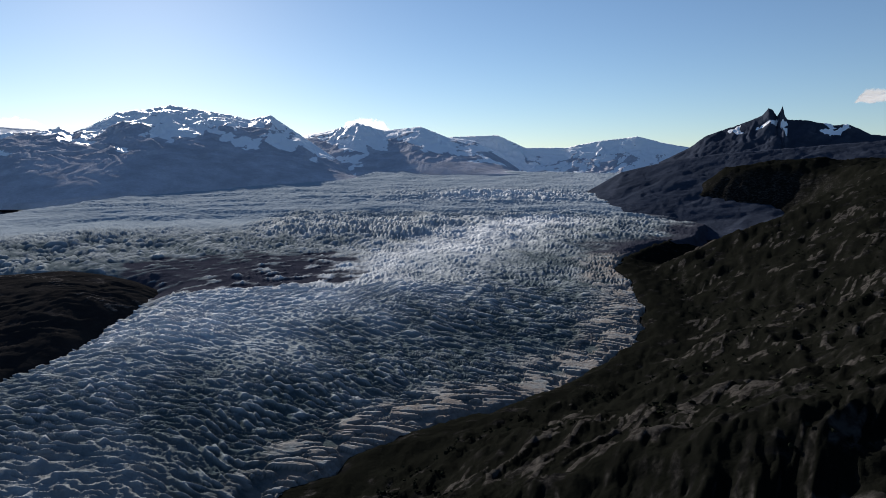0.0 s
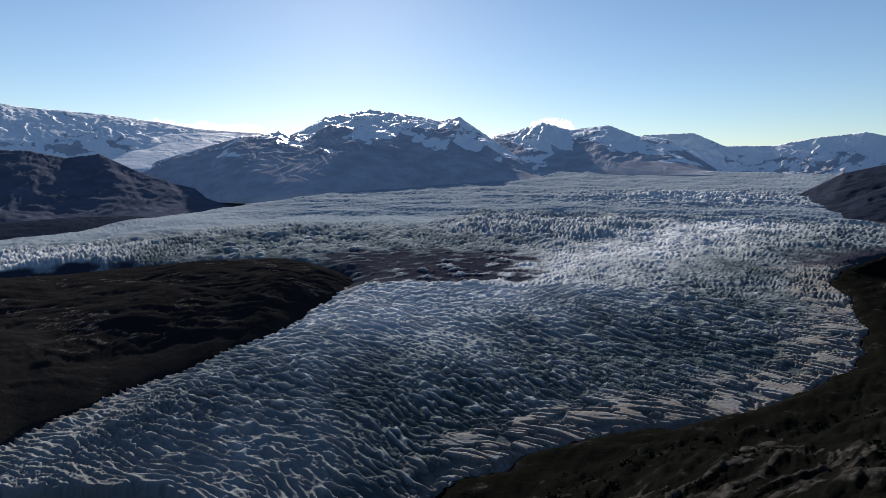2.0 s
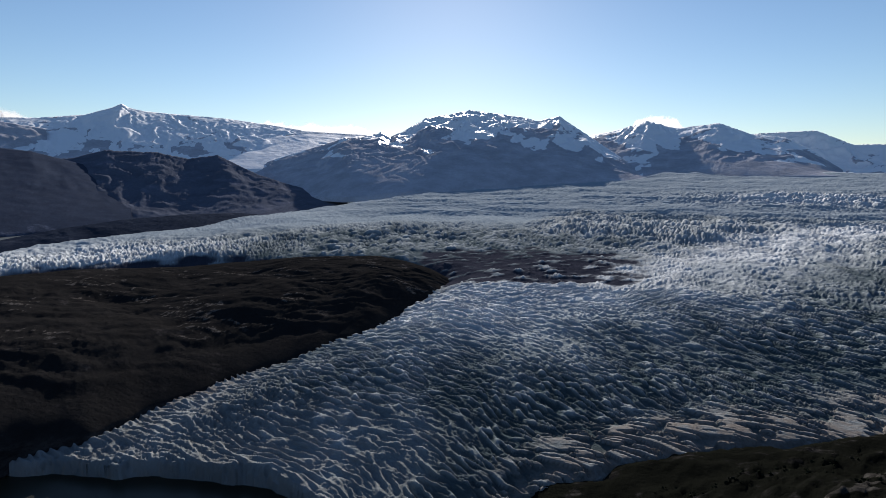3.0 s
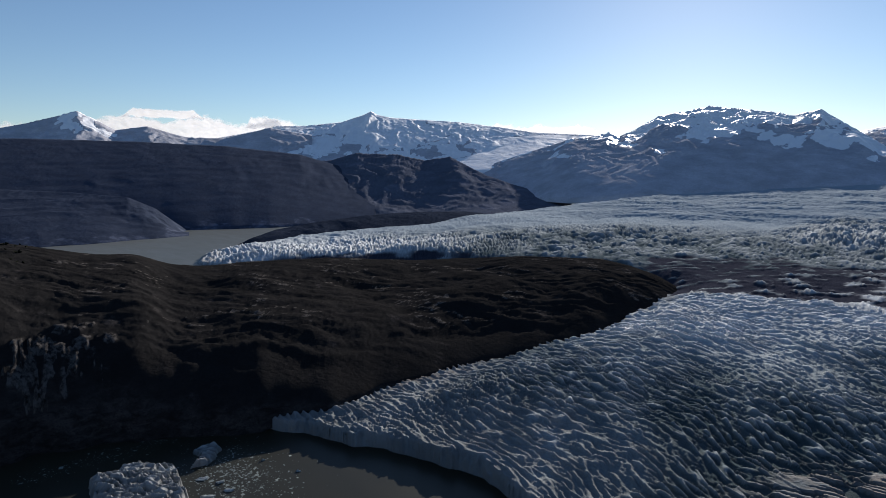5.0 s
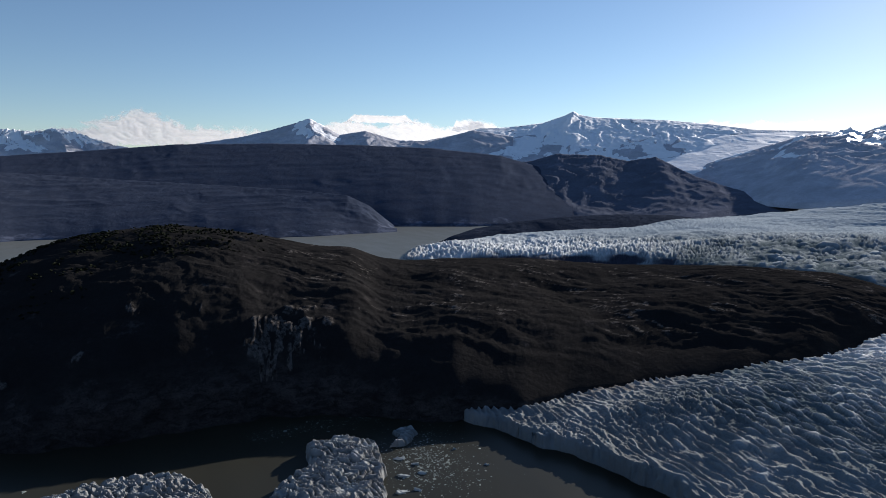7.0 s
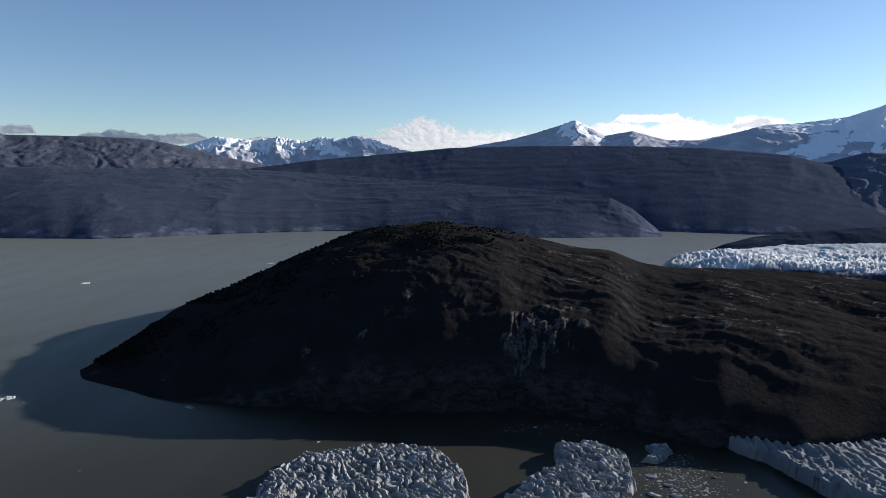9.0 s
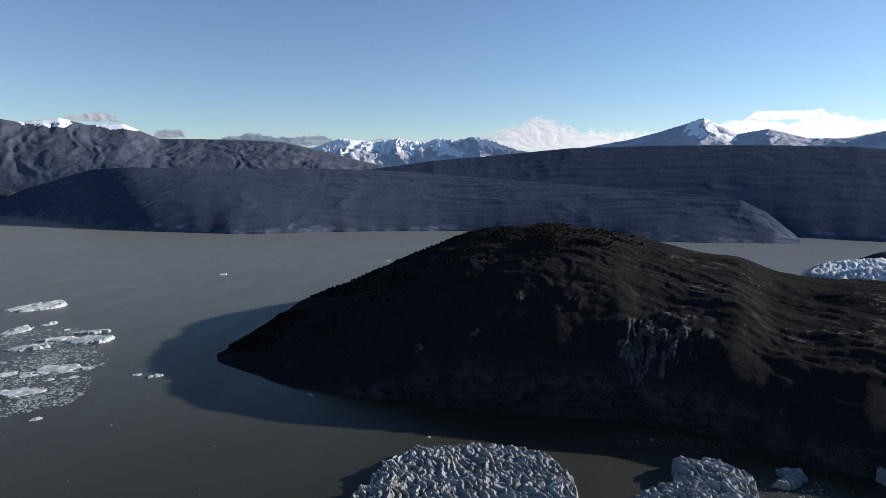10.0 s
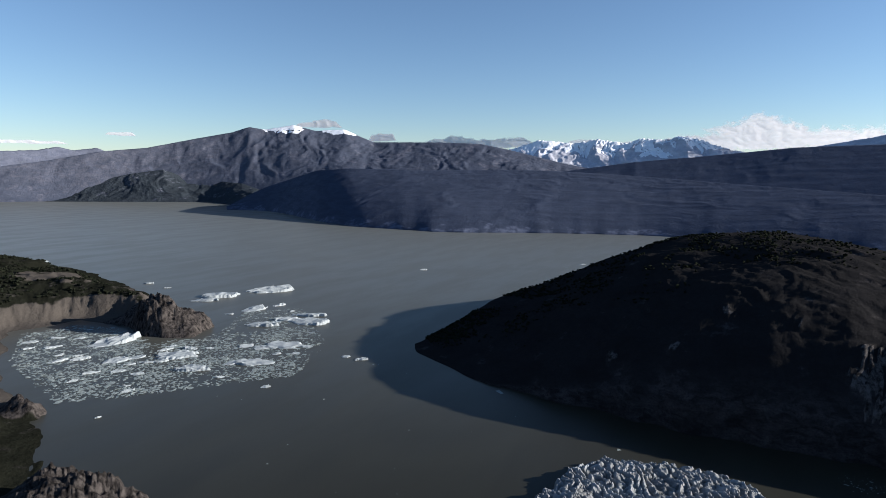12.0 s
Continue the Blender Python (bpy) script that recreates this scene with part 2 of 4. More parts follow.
# ---------------------------------------------------------------- mountains
def patches(mask, least=40):
    """The connected patches of a grid's mask, those too small to tell apart left out."""
    number = np.where(mask, np.arange(1, mask.size + 1).reshape(mask.shape), 0)
    while True:
        grown = number.copy()
        for axis in (0, 1):
            for step in (1, -1):
                moved = np.roll(number, step, axis)
                edge = [slice(None), slice(None)]
                edge[axis] = 0 if step == 1 else -1
                moved[tuple(edge)] = 0
                grown = np.maximum(grown, moved)
        grown = np.where(mask, grown, 0)
        # hop along to the label that each label has met
        if (grown == number).all():
            break
        flat = np.concatenate([[0], grown.ravel()])
        for _ in range(6):
            flat = np.maximum(flat, flat[flat])
        number = np.where(mask, flat[1:].reshape(mask.shape), 0)
    kinds, counts = np.unique(number[mask], return_counts=True)
    return [number == k for k, c in zip(kinds, counts) if c >= least]


def ridge(name, material, crest, distance, foot, label, category="mountain", back=350.0, columns=300, rows=64,
          relief=0.10, curve=1.25, snow_from=None, snow_full=None, snow_wild=0.8, bare=0.9, gullies=34.0, seed=1, ribs=1.0, rim=0.012, kind="", keep_low=0.0, short="", cliffs=0.35, bald=9e9):
    """A range round the valley. crest: (bearing, degrees of height over the eye's level); distance: metres to the crest,
    one number or (bearing, metres); foot: (bearing, metres, height) where it leaves the valley floor."""
    first, last = min(k[0] for k in crest), max(k[0] for k in crest)
    a = np.linspace(first, last, columns)
    rc = knotted(distance, a) if isinstance(distance, list) else np.full(columns, float(distance))
    zc = EYE + rc * np.tan(np.radians(knotted(crest, a)))
    rf = knotted([k[:2] for k in foot], a)
    zf = knotted([(k[0], k[2]) for k in foot], a)
    if short == "foot":
        rf, zf = drawn_in(a, rf, zf)
    bell = np.hanning(max(5, columns // 9 | 1))
    rc, rf, zf = (np.convolve(np.pad(v, len(bell) // 2, mode="edge"), bell / bell.sum(), "valid") for v in (rc, rf, zf))
    zc = EYE + rc * np.tan(np.radians(knotted(crest, a)))
    u = np.concatenate([np.linspace(0, 1, rows), 1 + np.linspace(0.1, 1, 7)])[:, None]
    near = np.clip(u, 0, 1)
    r = np.where(u <= 1, rf + (rc - rf) * near, rc + (u - 1) * back)
    r = r + 9 * (1 - near) ** 2 * fbm(a * 0.35, 0 * a + seed, 2, seed)[None, :]
    x, y = polar(a[None, :] + 0 * u, r)
    # the crest's corners fade and wander down the flank
    bell = np.hanning(max(5, columns // 5 | 1))
    zs = np.convolve(np.pad(zc, len(bell) // 2, mode="edge"), bell / bell.sum(), "valid")
    wander = (1 - near) * 2.2 * fbm(a[None, :] / 2.6 + 0 * u, near * 2.4 + seed, 3, seed + 17)
    keen = smooth(0.15, 0.9, near)
    tall = (EYE + rc * np.tan(np.radians(knotted(crest, np.clip(a[None, :] + wander, first, last))))) * keen + zs * (1 - keen) - zf
    z = zf + tall * near ** curve - np.clip(u - 1, 0, 1) ** 1.3 * (tall + 20)
    wx, wy = x + 60 * fbm(x / 260, y / 260, 3, seed + 40), y + 60 * fbm(x / 260, y / 260, 3, seed + 50)
    arc = np.radians(a)[None, :] * rc.mean() + (wx - x) * 2.6
    spur = ridged(arc / (gullies * 7.0), r / (gullies * 30.0), 5, seed, 0.52) - 0.55
    rough = (ridged(wx / 120, wy / 120, 4, seed + 9, 0.45) if ribs > 0.5 else ridged(arc / 420, (r + 30 * fbm(arc / 300, r / 300, 2, seed)) / 85, 4, seed + 9, 0.45)) - 0.55
    if ribs <= 0:
        rough = 0.8 * fbm(wx / 190, wy / 190, 5, seed + 9)
    hump = 1.5 * near ** 0.8 * (1 - near) ** 0.5 * (1 if snow_from is None else 0.15 + near)
    z = z + np.maximum(tall, 30) * relief * hump * (1.6 * ribs * spur + 0.5 * (3 - 2 * ribs) * rough)
    z = z + np.maximum(tall, 30) * rim * smooth(0.5, 1, near) * (ridged(arc / 42.0, r / 140.0, 4, seed + 3) - 0.6) * 2
    z = np.where(u <= 0, zf - 12, np.maximum(z, keep_low - 12))
    if short == "all":
        x, y, z = draw_in(x, y, z)
    if snow_from is None:
        return tagged(add(name, sheet_mesh(name, x, y, z), material), label, category, kind=kind)
    # snow lies in the gullies and on the gentler ground, rock stays bare on the steep ribs
    span = snow_full - snow_from
    steep = np.abs(np.gradient(z, axis=0)) / np.maximum(np.abs(np.gradient(r, axis=0)), 1)
    lean = np.gradient(z, axis=1) / np.maximum(np.gradient(arc, axis=1), 1)
    climb = (z - snow_from) / span
    field = fbm(wx / 420, (wy + 0.6 * z) / 420, 2, seed + 70)
    snow = climb + snow_wild * (0.8 * field - 2.0 * spur + 0.25 * fbm(wx / 90, wy / 90, 3, seed + 73)) - bare * np.clip(steep - 0.75, 0, 1.5) + 0.25 * np.clip(lean, -1, 1)
    snow = snow + 0.10 * snow_wild * fbm(x / 26, y / 26, 3, seed + 75)
    # dark bands of cliff break through the snow
    band = ridged(arc / 330 + 0.4 * field, (z + 0.25 * arc) / 75, 3, seed + 76) - 0.62
    snow = snow - cliffs * smooth(0.05, 0.28, band) - 3 * smooth(bald - 15, bald + 15, z)
    thing = new(name)
    tagged(thing, label, category, kind=kind)
    add("rock_face", sheet_mesh("rock_face", x, y, z), material, thing)
    lift = 2.5 * smooth(0.42, 0.75, snow)
    for patch in patches(snow > 0.5):
        add("snowfield", sheet_mesh("snowfield", x, y, z - 0.4 + lift, keep=patch), SNOW, thing, "white snow and hanging ice")
    return thing


def backdrop_ranges():
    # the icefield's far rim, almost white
    ridge("snow_mountain", HAZY_FAR_ROCK, [(-23.2, 0.95), (-21.6, 1.82), (-19.6, 2.18), (-17.2, 2.84), (-13.9, 2.49), (-11, 1.92), (-7.4, 1.94), (-4.9, 3.07), (-0.8, 2.93), (1.3, 2.57)],
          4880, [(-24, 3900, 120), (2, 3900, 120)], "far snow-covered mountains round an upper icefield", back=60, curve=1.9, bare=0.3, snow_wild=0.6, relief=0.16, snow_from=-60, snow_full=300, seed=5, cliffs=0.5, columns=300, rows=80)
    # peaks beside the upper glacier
    ridge("snowy_peak", HAZY_FAR_ROCK, [(-6.9, -0.14), (-4.9, 1.45), (-2.8, 2.57), (-0.3, 2.93), (2.1, 3.84), (5.4, 3.47), (7.8, 4.15), (10.7, 3.28), (12.2, 3.02), (14.5, 2.2)],
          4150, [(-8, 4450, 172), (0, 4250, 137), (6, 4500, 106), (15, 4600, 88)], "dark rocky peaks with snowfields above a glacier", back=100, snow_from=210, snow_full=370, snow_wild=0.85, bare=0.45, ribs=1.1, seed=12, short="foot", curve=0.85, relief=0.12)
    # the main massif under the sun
    ridge("snowy_massif", HAZY_FAR_ROCK, [(7.5, -0.9), (9.5, 0.78), (11.5, 2.13), (13.4, 3.4), (15.3, 4.68), (17.2, 4.3), (19, 4.68), (21.3, 4.99), (23.4, 5.28), (25.2, 4.85), (27.4, 4.53), (29.1, 3.5), (30.5, 2.89), (31.4, 3.29), (32.4, 2.96), (33.5, 2.8), (34.6, 2.77), (39.4, 1.26), (43.3, -0.01), (45.5, -1.6)],
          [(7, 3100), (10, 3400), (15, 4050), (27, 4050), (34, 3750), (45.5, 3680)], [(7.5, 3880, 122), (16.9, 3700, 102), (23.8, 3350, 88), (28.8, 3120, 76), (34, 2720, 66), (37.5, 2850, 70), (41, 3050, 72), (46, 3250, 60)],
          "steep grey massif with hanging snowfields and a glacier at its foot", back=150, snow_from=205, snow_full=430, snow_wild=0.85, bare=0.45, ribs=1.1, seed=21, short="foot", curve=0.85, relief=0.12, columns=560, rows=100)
    ridge("snow_volcano", HAZY_FAR_ROCK, [(31, 2.6), (33, 3.05), (35.4, 3.15), (38, 3.3), (41, 3.75), (44.5, 4.2), (48.6, 4.45), (51, 4.6), (52.2, 4.85), (52.7, 5.15), (53.4, 4.8), (55.4, 4.15), (58.4, 3.79), (61, 3.7), (63.5, 3.09), (66, 2.6), (69, 2.2)],
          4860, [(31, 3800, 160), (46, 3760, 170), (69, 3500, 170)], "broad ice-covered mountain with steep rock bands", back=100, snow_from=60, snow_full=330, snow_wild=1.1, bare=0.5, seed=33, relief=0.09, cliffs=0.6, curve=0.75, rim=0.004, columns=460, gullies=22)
    ridge("icefield", HAZY_FAR_ROCK, [(32, 2.85), (35, 3.0), (38, 3.0), (41, 2.75), (44, 2.15), (46.5, 1.35), (48.5, 0.5), (50, -0.3)],
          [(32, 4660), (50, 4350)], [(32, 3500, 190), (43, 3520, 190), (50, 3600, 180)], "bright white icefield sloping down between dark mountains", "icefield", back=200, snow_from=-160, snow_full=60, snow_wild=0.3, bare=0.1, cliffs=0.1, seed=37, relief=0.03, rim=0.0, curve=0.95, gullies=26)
    ridge("dark_mountain", HAZY_DARK_ROCK, [(34.5, -2.8), (37, -2.1), (40, -1.3), (42.3, -0.5), (44, 0.33), (45.6, 1.15), (47.9, 0.81), (50.4, 1.31), (54.1, 1.47), (56.3, 0.81), (58.4, 0.55), (61, 0.3)],
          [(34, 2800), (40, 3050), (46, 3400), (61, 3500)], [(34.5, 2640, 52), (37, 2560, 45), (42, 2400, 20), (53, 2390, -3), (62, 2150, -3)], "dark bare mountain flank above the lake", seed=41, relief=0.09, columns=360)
    ridge("plateau", HAZY_FOREST, [(52.5, -1.2), (55.2, 0.15), (59.1, 1.27), (65.4, 1.93), (72.3, 2.19), (79.7, 2.24), (87.3, 2.04), (94.5, 1.35), (99.6, 0.91), (105.9, 0.04), (112, -0.5)],
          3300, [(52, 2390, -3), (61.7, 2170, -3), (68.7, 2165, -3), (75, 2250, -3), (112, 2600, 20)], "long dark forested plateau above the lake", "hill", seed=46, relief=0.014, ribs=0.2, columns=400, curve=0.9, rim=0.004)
    ridge("pyramid_peak", HAZY_FAR_ROCK, [(58, 3.0), (59.2, 3.18), (61.6, 3.56), (65.4, 2.59), (68.5, 2.64), (71.4, 3.45), (73.7, 3.09), (76.3, 4.45), (79.7, 3.39), (82.2, 2.75), (87.3, 1.88), (92, 1.2)],
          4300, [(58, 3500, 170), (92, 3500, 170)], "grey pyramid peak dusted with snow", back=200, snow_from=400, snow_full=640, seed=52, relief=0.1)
    ridge("jagged_range", HAZY_FAR_ROCK, [(90, 1.5), (92, 1.87), (95.5, 3.11), (97.6, 2.74), (99.1, 2.92), (100.5, 2.55), (103, 2.86), (104.9, 2.49), (108.1, 2.77), (110.4, 2.02), (113, 1.5)],
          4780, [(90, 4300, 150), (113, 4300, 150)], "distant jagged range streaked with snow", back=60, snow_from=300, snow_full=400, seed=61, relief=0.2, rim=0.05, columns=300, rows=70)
    ridge("brown_mountain", HAZY_BROWN_ROCK, [(103, 0.2), (105.7, 0.73), (110.8, 1.99), (113.4, 2.49), (117, 2.62), (123.1, 2.57), (125.7, 3.64), (128.2, 3.5), (130.1, 3.95), (132.5, 3.51), (133.9, 3.72), (135.4, 3.2), (138.1, 2.66), (142.1, 1.77), (145.4, 1.43), (149.2, 0.62), (152.1, 0.16), (160, -0.8)],
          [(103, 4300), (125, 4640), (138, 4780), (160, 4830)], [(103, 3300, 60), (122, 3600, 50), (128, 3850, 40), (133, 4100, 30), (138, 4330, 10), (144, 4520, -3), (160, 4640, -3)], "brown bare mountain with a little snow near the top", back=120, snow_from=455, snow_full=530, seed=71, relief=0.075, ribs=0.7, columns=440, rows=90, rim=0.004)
    ridge("faraway_range", HAZY_DARK_ROCK, [(141, 1.0), (144.6, 1.27), (145.7, 1.69), (147.3, 1.48), (148.4, 1.72), (149.9, 1.42), (152, 1.33), (156, 1.6), (164, 1.2)],
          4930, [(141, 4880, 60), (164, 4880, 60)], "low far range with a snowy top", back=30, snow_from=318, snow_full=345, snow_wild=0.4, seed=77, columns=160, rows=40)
    ridge("forest_hill", HAZY_FOREST, [(68.6, -5.4), (71.1, -3.34), (73.1, -2.37), (77, -1.91), (92.5, -0.85), (102.6, -0.1), (107.3, 0.1), (111.8, 0.16), (118.5, 0.05), (125.2, 0.22), (128.2, 0), (132.7, -1.51), (134.1, -2.16), (136, -3.2)],
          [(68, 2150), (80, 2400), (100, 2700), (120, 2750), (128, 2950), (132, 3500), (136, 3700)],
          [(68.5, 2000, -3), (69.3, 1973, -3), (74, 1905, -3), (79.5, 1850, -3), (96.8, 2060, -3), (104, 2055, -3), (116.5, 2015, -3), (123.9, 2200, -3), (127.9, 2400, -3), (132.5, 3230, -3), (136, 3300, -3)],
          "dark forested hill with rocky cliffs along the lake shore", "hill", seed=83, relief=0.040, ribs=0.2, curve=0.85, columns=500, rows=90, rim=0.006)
    ridge("rocky_point", POINT_ROCK, [(130.5, -2.6), (132.7, -1.91), (134.6, -1.17), (139.1, -0.68), (140.9, 0.02), (143.4, -0.36), (146.7, -1.13), (148.8, -2.09), (149.6, -2.5)],
          [(130, 3650), (137.4, 4550), (149, 4740)], [(130.5, 3000, -3), (133.7, 3365, -3), (137.4, 4100, -3), (149.6, 4500, -3)], "rocky headland on the far side of the lake", "headland", seed=91, relief=0.16, columns=260, rows=80)
    ridge("low_headland", HAZY_SHADE_ROCK, [(42.5, -4.0), (44, -3.85), (48.6, -3.9), (53.2, -4.2), (58, -4.8), (61.4, -5.4), (63.5, -6.1), (64.8, -6.75)],
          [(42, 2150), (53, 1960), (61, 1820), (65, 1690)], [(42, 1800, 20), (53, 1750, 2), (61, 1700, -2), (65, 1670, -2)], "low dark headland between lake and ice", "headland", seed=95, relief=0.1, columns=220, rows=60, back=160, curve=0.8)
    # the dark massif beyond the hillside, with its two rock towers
    ridge("tower_massif", HAZY_SHADE_ROCK, [(-45, 4.2), (-40, 3.4), (-35.1, 2.51), (-34.2, 2.62), (-32.7, 3.43), (-31.8, 3.38), (-30, 3.83), (-28.6, 3.94), (-28.4, 4.2), (-28.2, 5.05), (-28.05, 4.6), (-27.85, 4.2), (-27.5, 4.75), (-27.2, 4.87), (-26.8, 4.35), (-26.2, 4.05), (-25.2, 3.69), (-22.7, 2.83), (-21.4, 1.82), (-19, 0.6)],
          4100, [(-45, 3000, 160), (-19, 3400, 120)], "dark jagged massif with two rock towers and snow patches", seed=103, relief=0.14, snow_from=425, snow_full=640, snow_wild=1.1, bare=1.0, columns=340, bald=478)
    ridge("dark_spur", HAZY_SHADE_ROCK, [(-52, 4.5), (-40, 2.5), (-29, 1.71), (-24.9, 1.4), (-20.5, 0.88), (-15.9, -0.24), (-12.6, -2.2)],
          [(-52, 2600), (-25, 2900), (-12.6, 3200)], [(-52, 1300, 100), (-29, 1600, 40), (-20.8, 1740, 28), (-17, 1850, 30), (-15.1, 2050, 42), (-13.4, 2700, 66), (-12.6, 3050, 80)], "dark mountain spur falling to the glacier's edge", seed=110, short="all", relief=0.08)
    # the valley's unseen side behind the hillside
    ridge("east_mountain", HAZY_DARK_ROCK, [(-206, 0.2), (-190, 4), (-170, 8), (-140, 11), (-110, 12), (-80, 11), (-60, 8), (-48, 4.6)],
          2600, [(-206, 2300, -3), (-170, 1500, 60), (-48, 1500, 100)], "dark mountain above the eastern hillside", seed=120, relief=0.08, columns=260, rows=60)


backdrop_ranges()

# ---------------------------------------------------------------- the island between the two ice tongues
RIB_AT = (79.6, -15.2)         # bearing and dip of the bare rock ribs


def island():
    # bearing, degrees below the eye's level, metres to the crest
    crest = [(19, 12.5, 985), (21.5, 11.0, 985), (24.0, 10.6, 985), (25.5, 9.9, 985), (27.3, 9.2, 980), (29.5, 8.5, 985), (31.9, 8.05, 985), (39.3, 8.05, 960), (48.7, 8.5, 930), (58.5, 8.2, 880), (67.1, 8.35, 830), (70.4, 8.06, 810), (72.9, 7.05, 810),
             (76.9, 6.87, 820), (80, 6.12, 850), (84.7, 5.19, 870), (88.3, 4.74, 880), (92.5, 4.94, 885), (96.2, 5.59, 885), (101.8, 7.79, 880), (106.3, 9.87, 860), (111.5, 11.5, 825), (114.7, 13.6, 770), (116, 14.3, 745), (118, 15.3, 716), (119.5, 16.05, 696), (120.6, 16.7, 684), (124, 19.5, 640)]
    foot = [(19, 985, -4), (21.5, 960, 9), (24.6, 950, 10), (27.2, 815, 12), (33.6, 672, 11), (41.1, 597, 10), (46.3, 562, 10), (56.1, 484, 9), (63, 472, 6), (66, 474, 0), (70, 482, 0), (79.6, 500, 0), (86, 495, 0), (95, 495, 0), (105, 526, 0), (113.6, 575, 0), (116, 612, 0), (118, 648, 0), (119.5, 674, 0), (120.6, 684, -1), (124, 660, -14)]
    a = np.linspace(19.5, 123, 620)
    rc, low, rf, zf = knotted([(k[0], k[2]) for k in crest], a), knotted([k[:2] for k in crest], a), knotted([k[:2] for k in foot], a), knotted([(k[0], k[2]) for k in foot], a)
    zc = EYE - rc * np.tan(np.radians(low))
    soft = np.hanning(15) / np.hanning(15).sum()
    wide = np.hanning(27) / np.hanning(27).sum()
    zc = np.convolve(np.pad(zc, 7, mode="edge"), soft, "valid")
    rc, rf, zf = (np.convolve(np.pad(v, 13, mode="edge"), wide, "valid") for v in (rc, rf, zf))
    rows = 205
    u = np.linspace(0, 1.75, rows)[:, None]
    near = np.clip(u, 0, 1)
    r = np.where(u <= 1, rf + (rc - rf) * near, rc + (u - 1) * np.maximum(10, zc * 4.2))
    r = r + 7 * (1 - near) ** 2 * (fbm(a * 0.22, 0 * a, 2, 8) * smooth(121, 115, a))[None, :]
    x, y = polar(a[None, :] + 0 * u, r)
    bank = 0.42 + 0.5 * smooth(106, 117, a) + 0.35 * smooth(64, 50, a)
    z = (zf + (zc - zf) * np.sin(near * np.pi / 2) ** bank) * (1 - smooth(1.0, 1.75, u)) - 4 * smooth(1.55, 1.75, u)
    # scoured benches that run with the old ice
    along, across = x * 0.45 + y * 0.89, -x * 0.89 + y * 0.45
    bench = ridged(across / 60 + fbm(x / 200, y / 200, 3, 3) * 1.2, along / 260, 5, 11) - 0.5
    knob = ridged(x / 75, y / 75, 5, 19) - 0.5
    fine = ridged((across + 15 * fbm(x / 60, y / 60, 4, 24)) / 14, along / 95, 5, 23, 0.6)
    rise = smooth(0, 0.25, near) * (1 - smooth(1.3, 1.7, u))
    z = z + rise * (1 - 0.6 * smooth(0.7, 1, near)) * smooth(0, 40, zc) * (4.5 * bench + 2.2 * knob + 3.6 * (fine - 0.5) + 8 * fbm(x / 190, y / 190, 3, 27))
    # bare ribs of rock on the steep side, and scoured ledges paled for the sun on them
    aa = a[None, :] + 0 * u
    dip = np.degrees(np.arctan2(z - EYE, r))
    fingers = ridged(aa * 0.75 + 0.3 * fbm(x / 40, y / 40, 2, 60), dip / 9.0, 3, 59) - 0.45
    off = np.hypot((aa - RIB_AT[0]) / 3.3, (dip - RIB_AT[1]) / 3.0)
    ribs = smooth(1.0, 0.7, off + 0.5 * fbm(x / 24, y / 24, 4, 61) - 0.75 * fingers * smooth(RIB_AT[1] + 1.5, RIB_AT[1] - 2.5, dip))
    for ba, be, wide in ((95.6, -15.2, 0.8), (91.5, -11.8, 0.8), (100.8, -16.2, 0.6), (86.2, -11.9, 0.5), (75.3, -14.0, 0.9)):
        ribs = np.maximum(ribs, 0.62 * smooth(1.0, 0.4, np.hypot(aa - ba, dip - be) / wide + 0.7 * fbm(x / 14, y / 14, 3, 62)))
    strand = ridged(aa * 1.7 + 0.22 * dip + 0.5 * fbm(x / 30, y / 30, 3, 64), dip / 4.5, 4, 65, 0.55)
    z = z + ribs * (5.0 * (strand - 0.4) + 1.5)
    ribs = ribs * smooth(0.28, 0.7, strand + 0.35 * fbm(x / 9, y / 9, 3, 69))
    lit_ledge = smooth(0.66, 0.82, fine) * smooth(0.0, 0.3, fbm(x / 85, y / 85, 4, 68)) * smooth(84, 76, aa) * smooth(0.12, 0.3, u) * 0.8
    z = z - 5 * (u <= 0)
    me = sheet_mesh("island", x, y, z, marks={"sand": 0 * x, "crag": np.clip(np.maximum(ribs, lit_ledge), 0, 1)})
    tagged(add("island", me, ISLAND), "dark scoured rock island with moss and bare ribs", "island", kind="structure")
    return x, y, z, aa, u + 0 * x


ISLAND_PLAN = island()

# ---------------------------------------------------------------- the hillside under the camera and the spit
SHORE = [(-150, 225), (-118, 280), (-88, 318), (-48, 368), (-15, 400), (50, 446), (98, 482), (190, 590), (245, 735), (277, 890), (281, 1010), (330, 1130), (430, 1280), (518, 1394), (662, 1742), (557, 2068), (640, 2500), (1500, 2900),
         (1900, 1200), (1900, -1900), (-500, -2200), (-804, -1388), (-770, -1180), (-705, -960), (-640, -770), (-575, -650), (-562, -615), (-508, -588), (-492, -640), (-512, -722), (-500, -790), (-426, -798), (-355, -690), (-300, -570), (-290, -520), (-268, -470), (-245, -430), (-215, -400), (-225, -350), (-232, -300), (-205, -250), (-160, -120), (-140, 60)]


HEADS = ((-548, -655, 70, 17), (-505, -668, 45, 14), (-520, -705, 50, 11), (-298, -530, 30, 17), (-262, -395, 40, 20), (-222, -345, 55, 24))    # rock heads: x, y, size, height


def hill_ribs(x, y):
    """Slanting ribs of bare rock, 1 on their crests."""
    across, along = x * 0.86 - y * 0.5, x * 0.5 + y * 0.86
    bend = 7 * fbm(x / 60, y / 60, 3, 38)
    return ridged((across + bend) / 17, along / 62, 4, 39, 0.58)


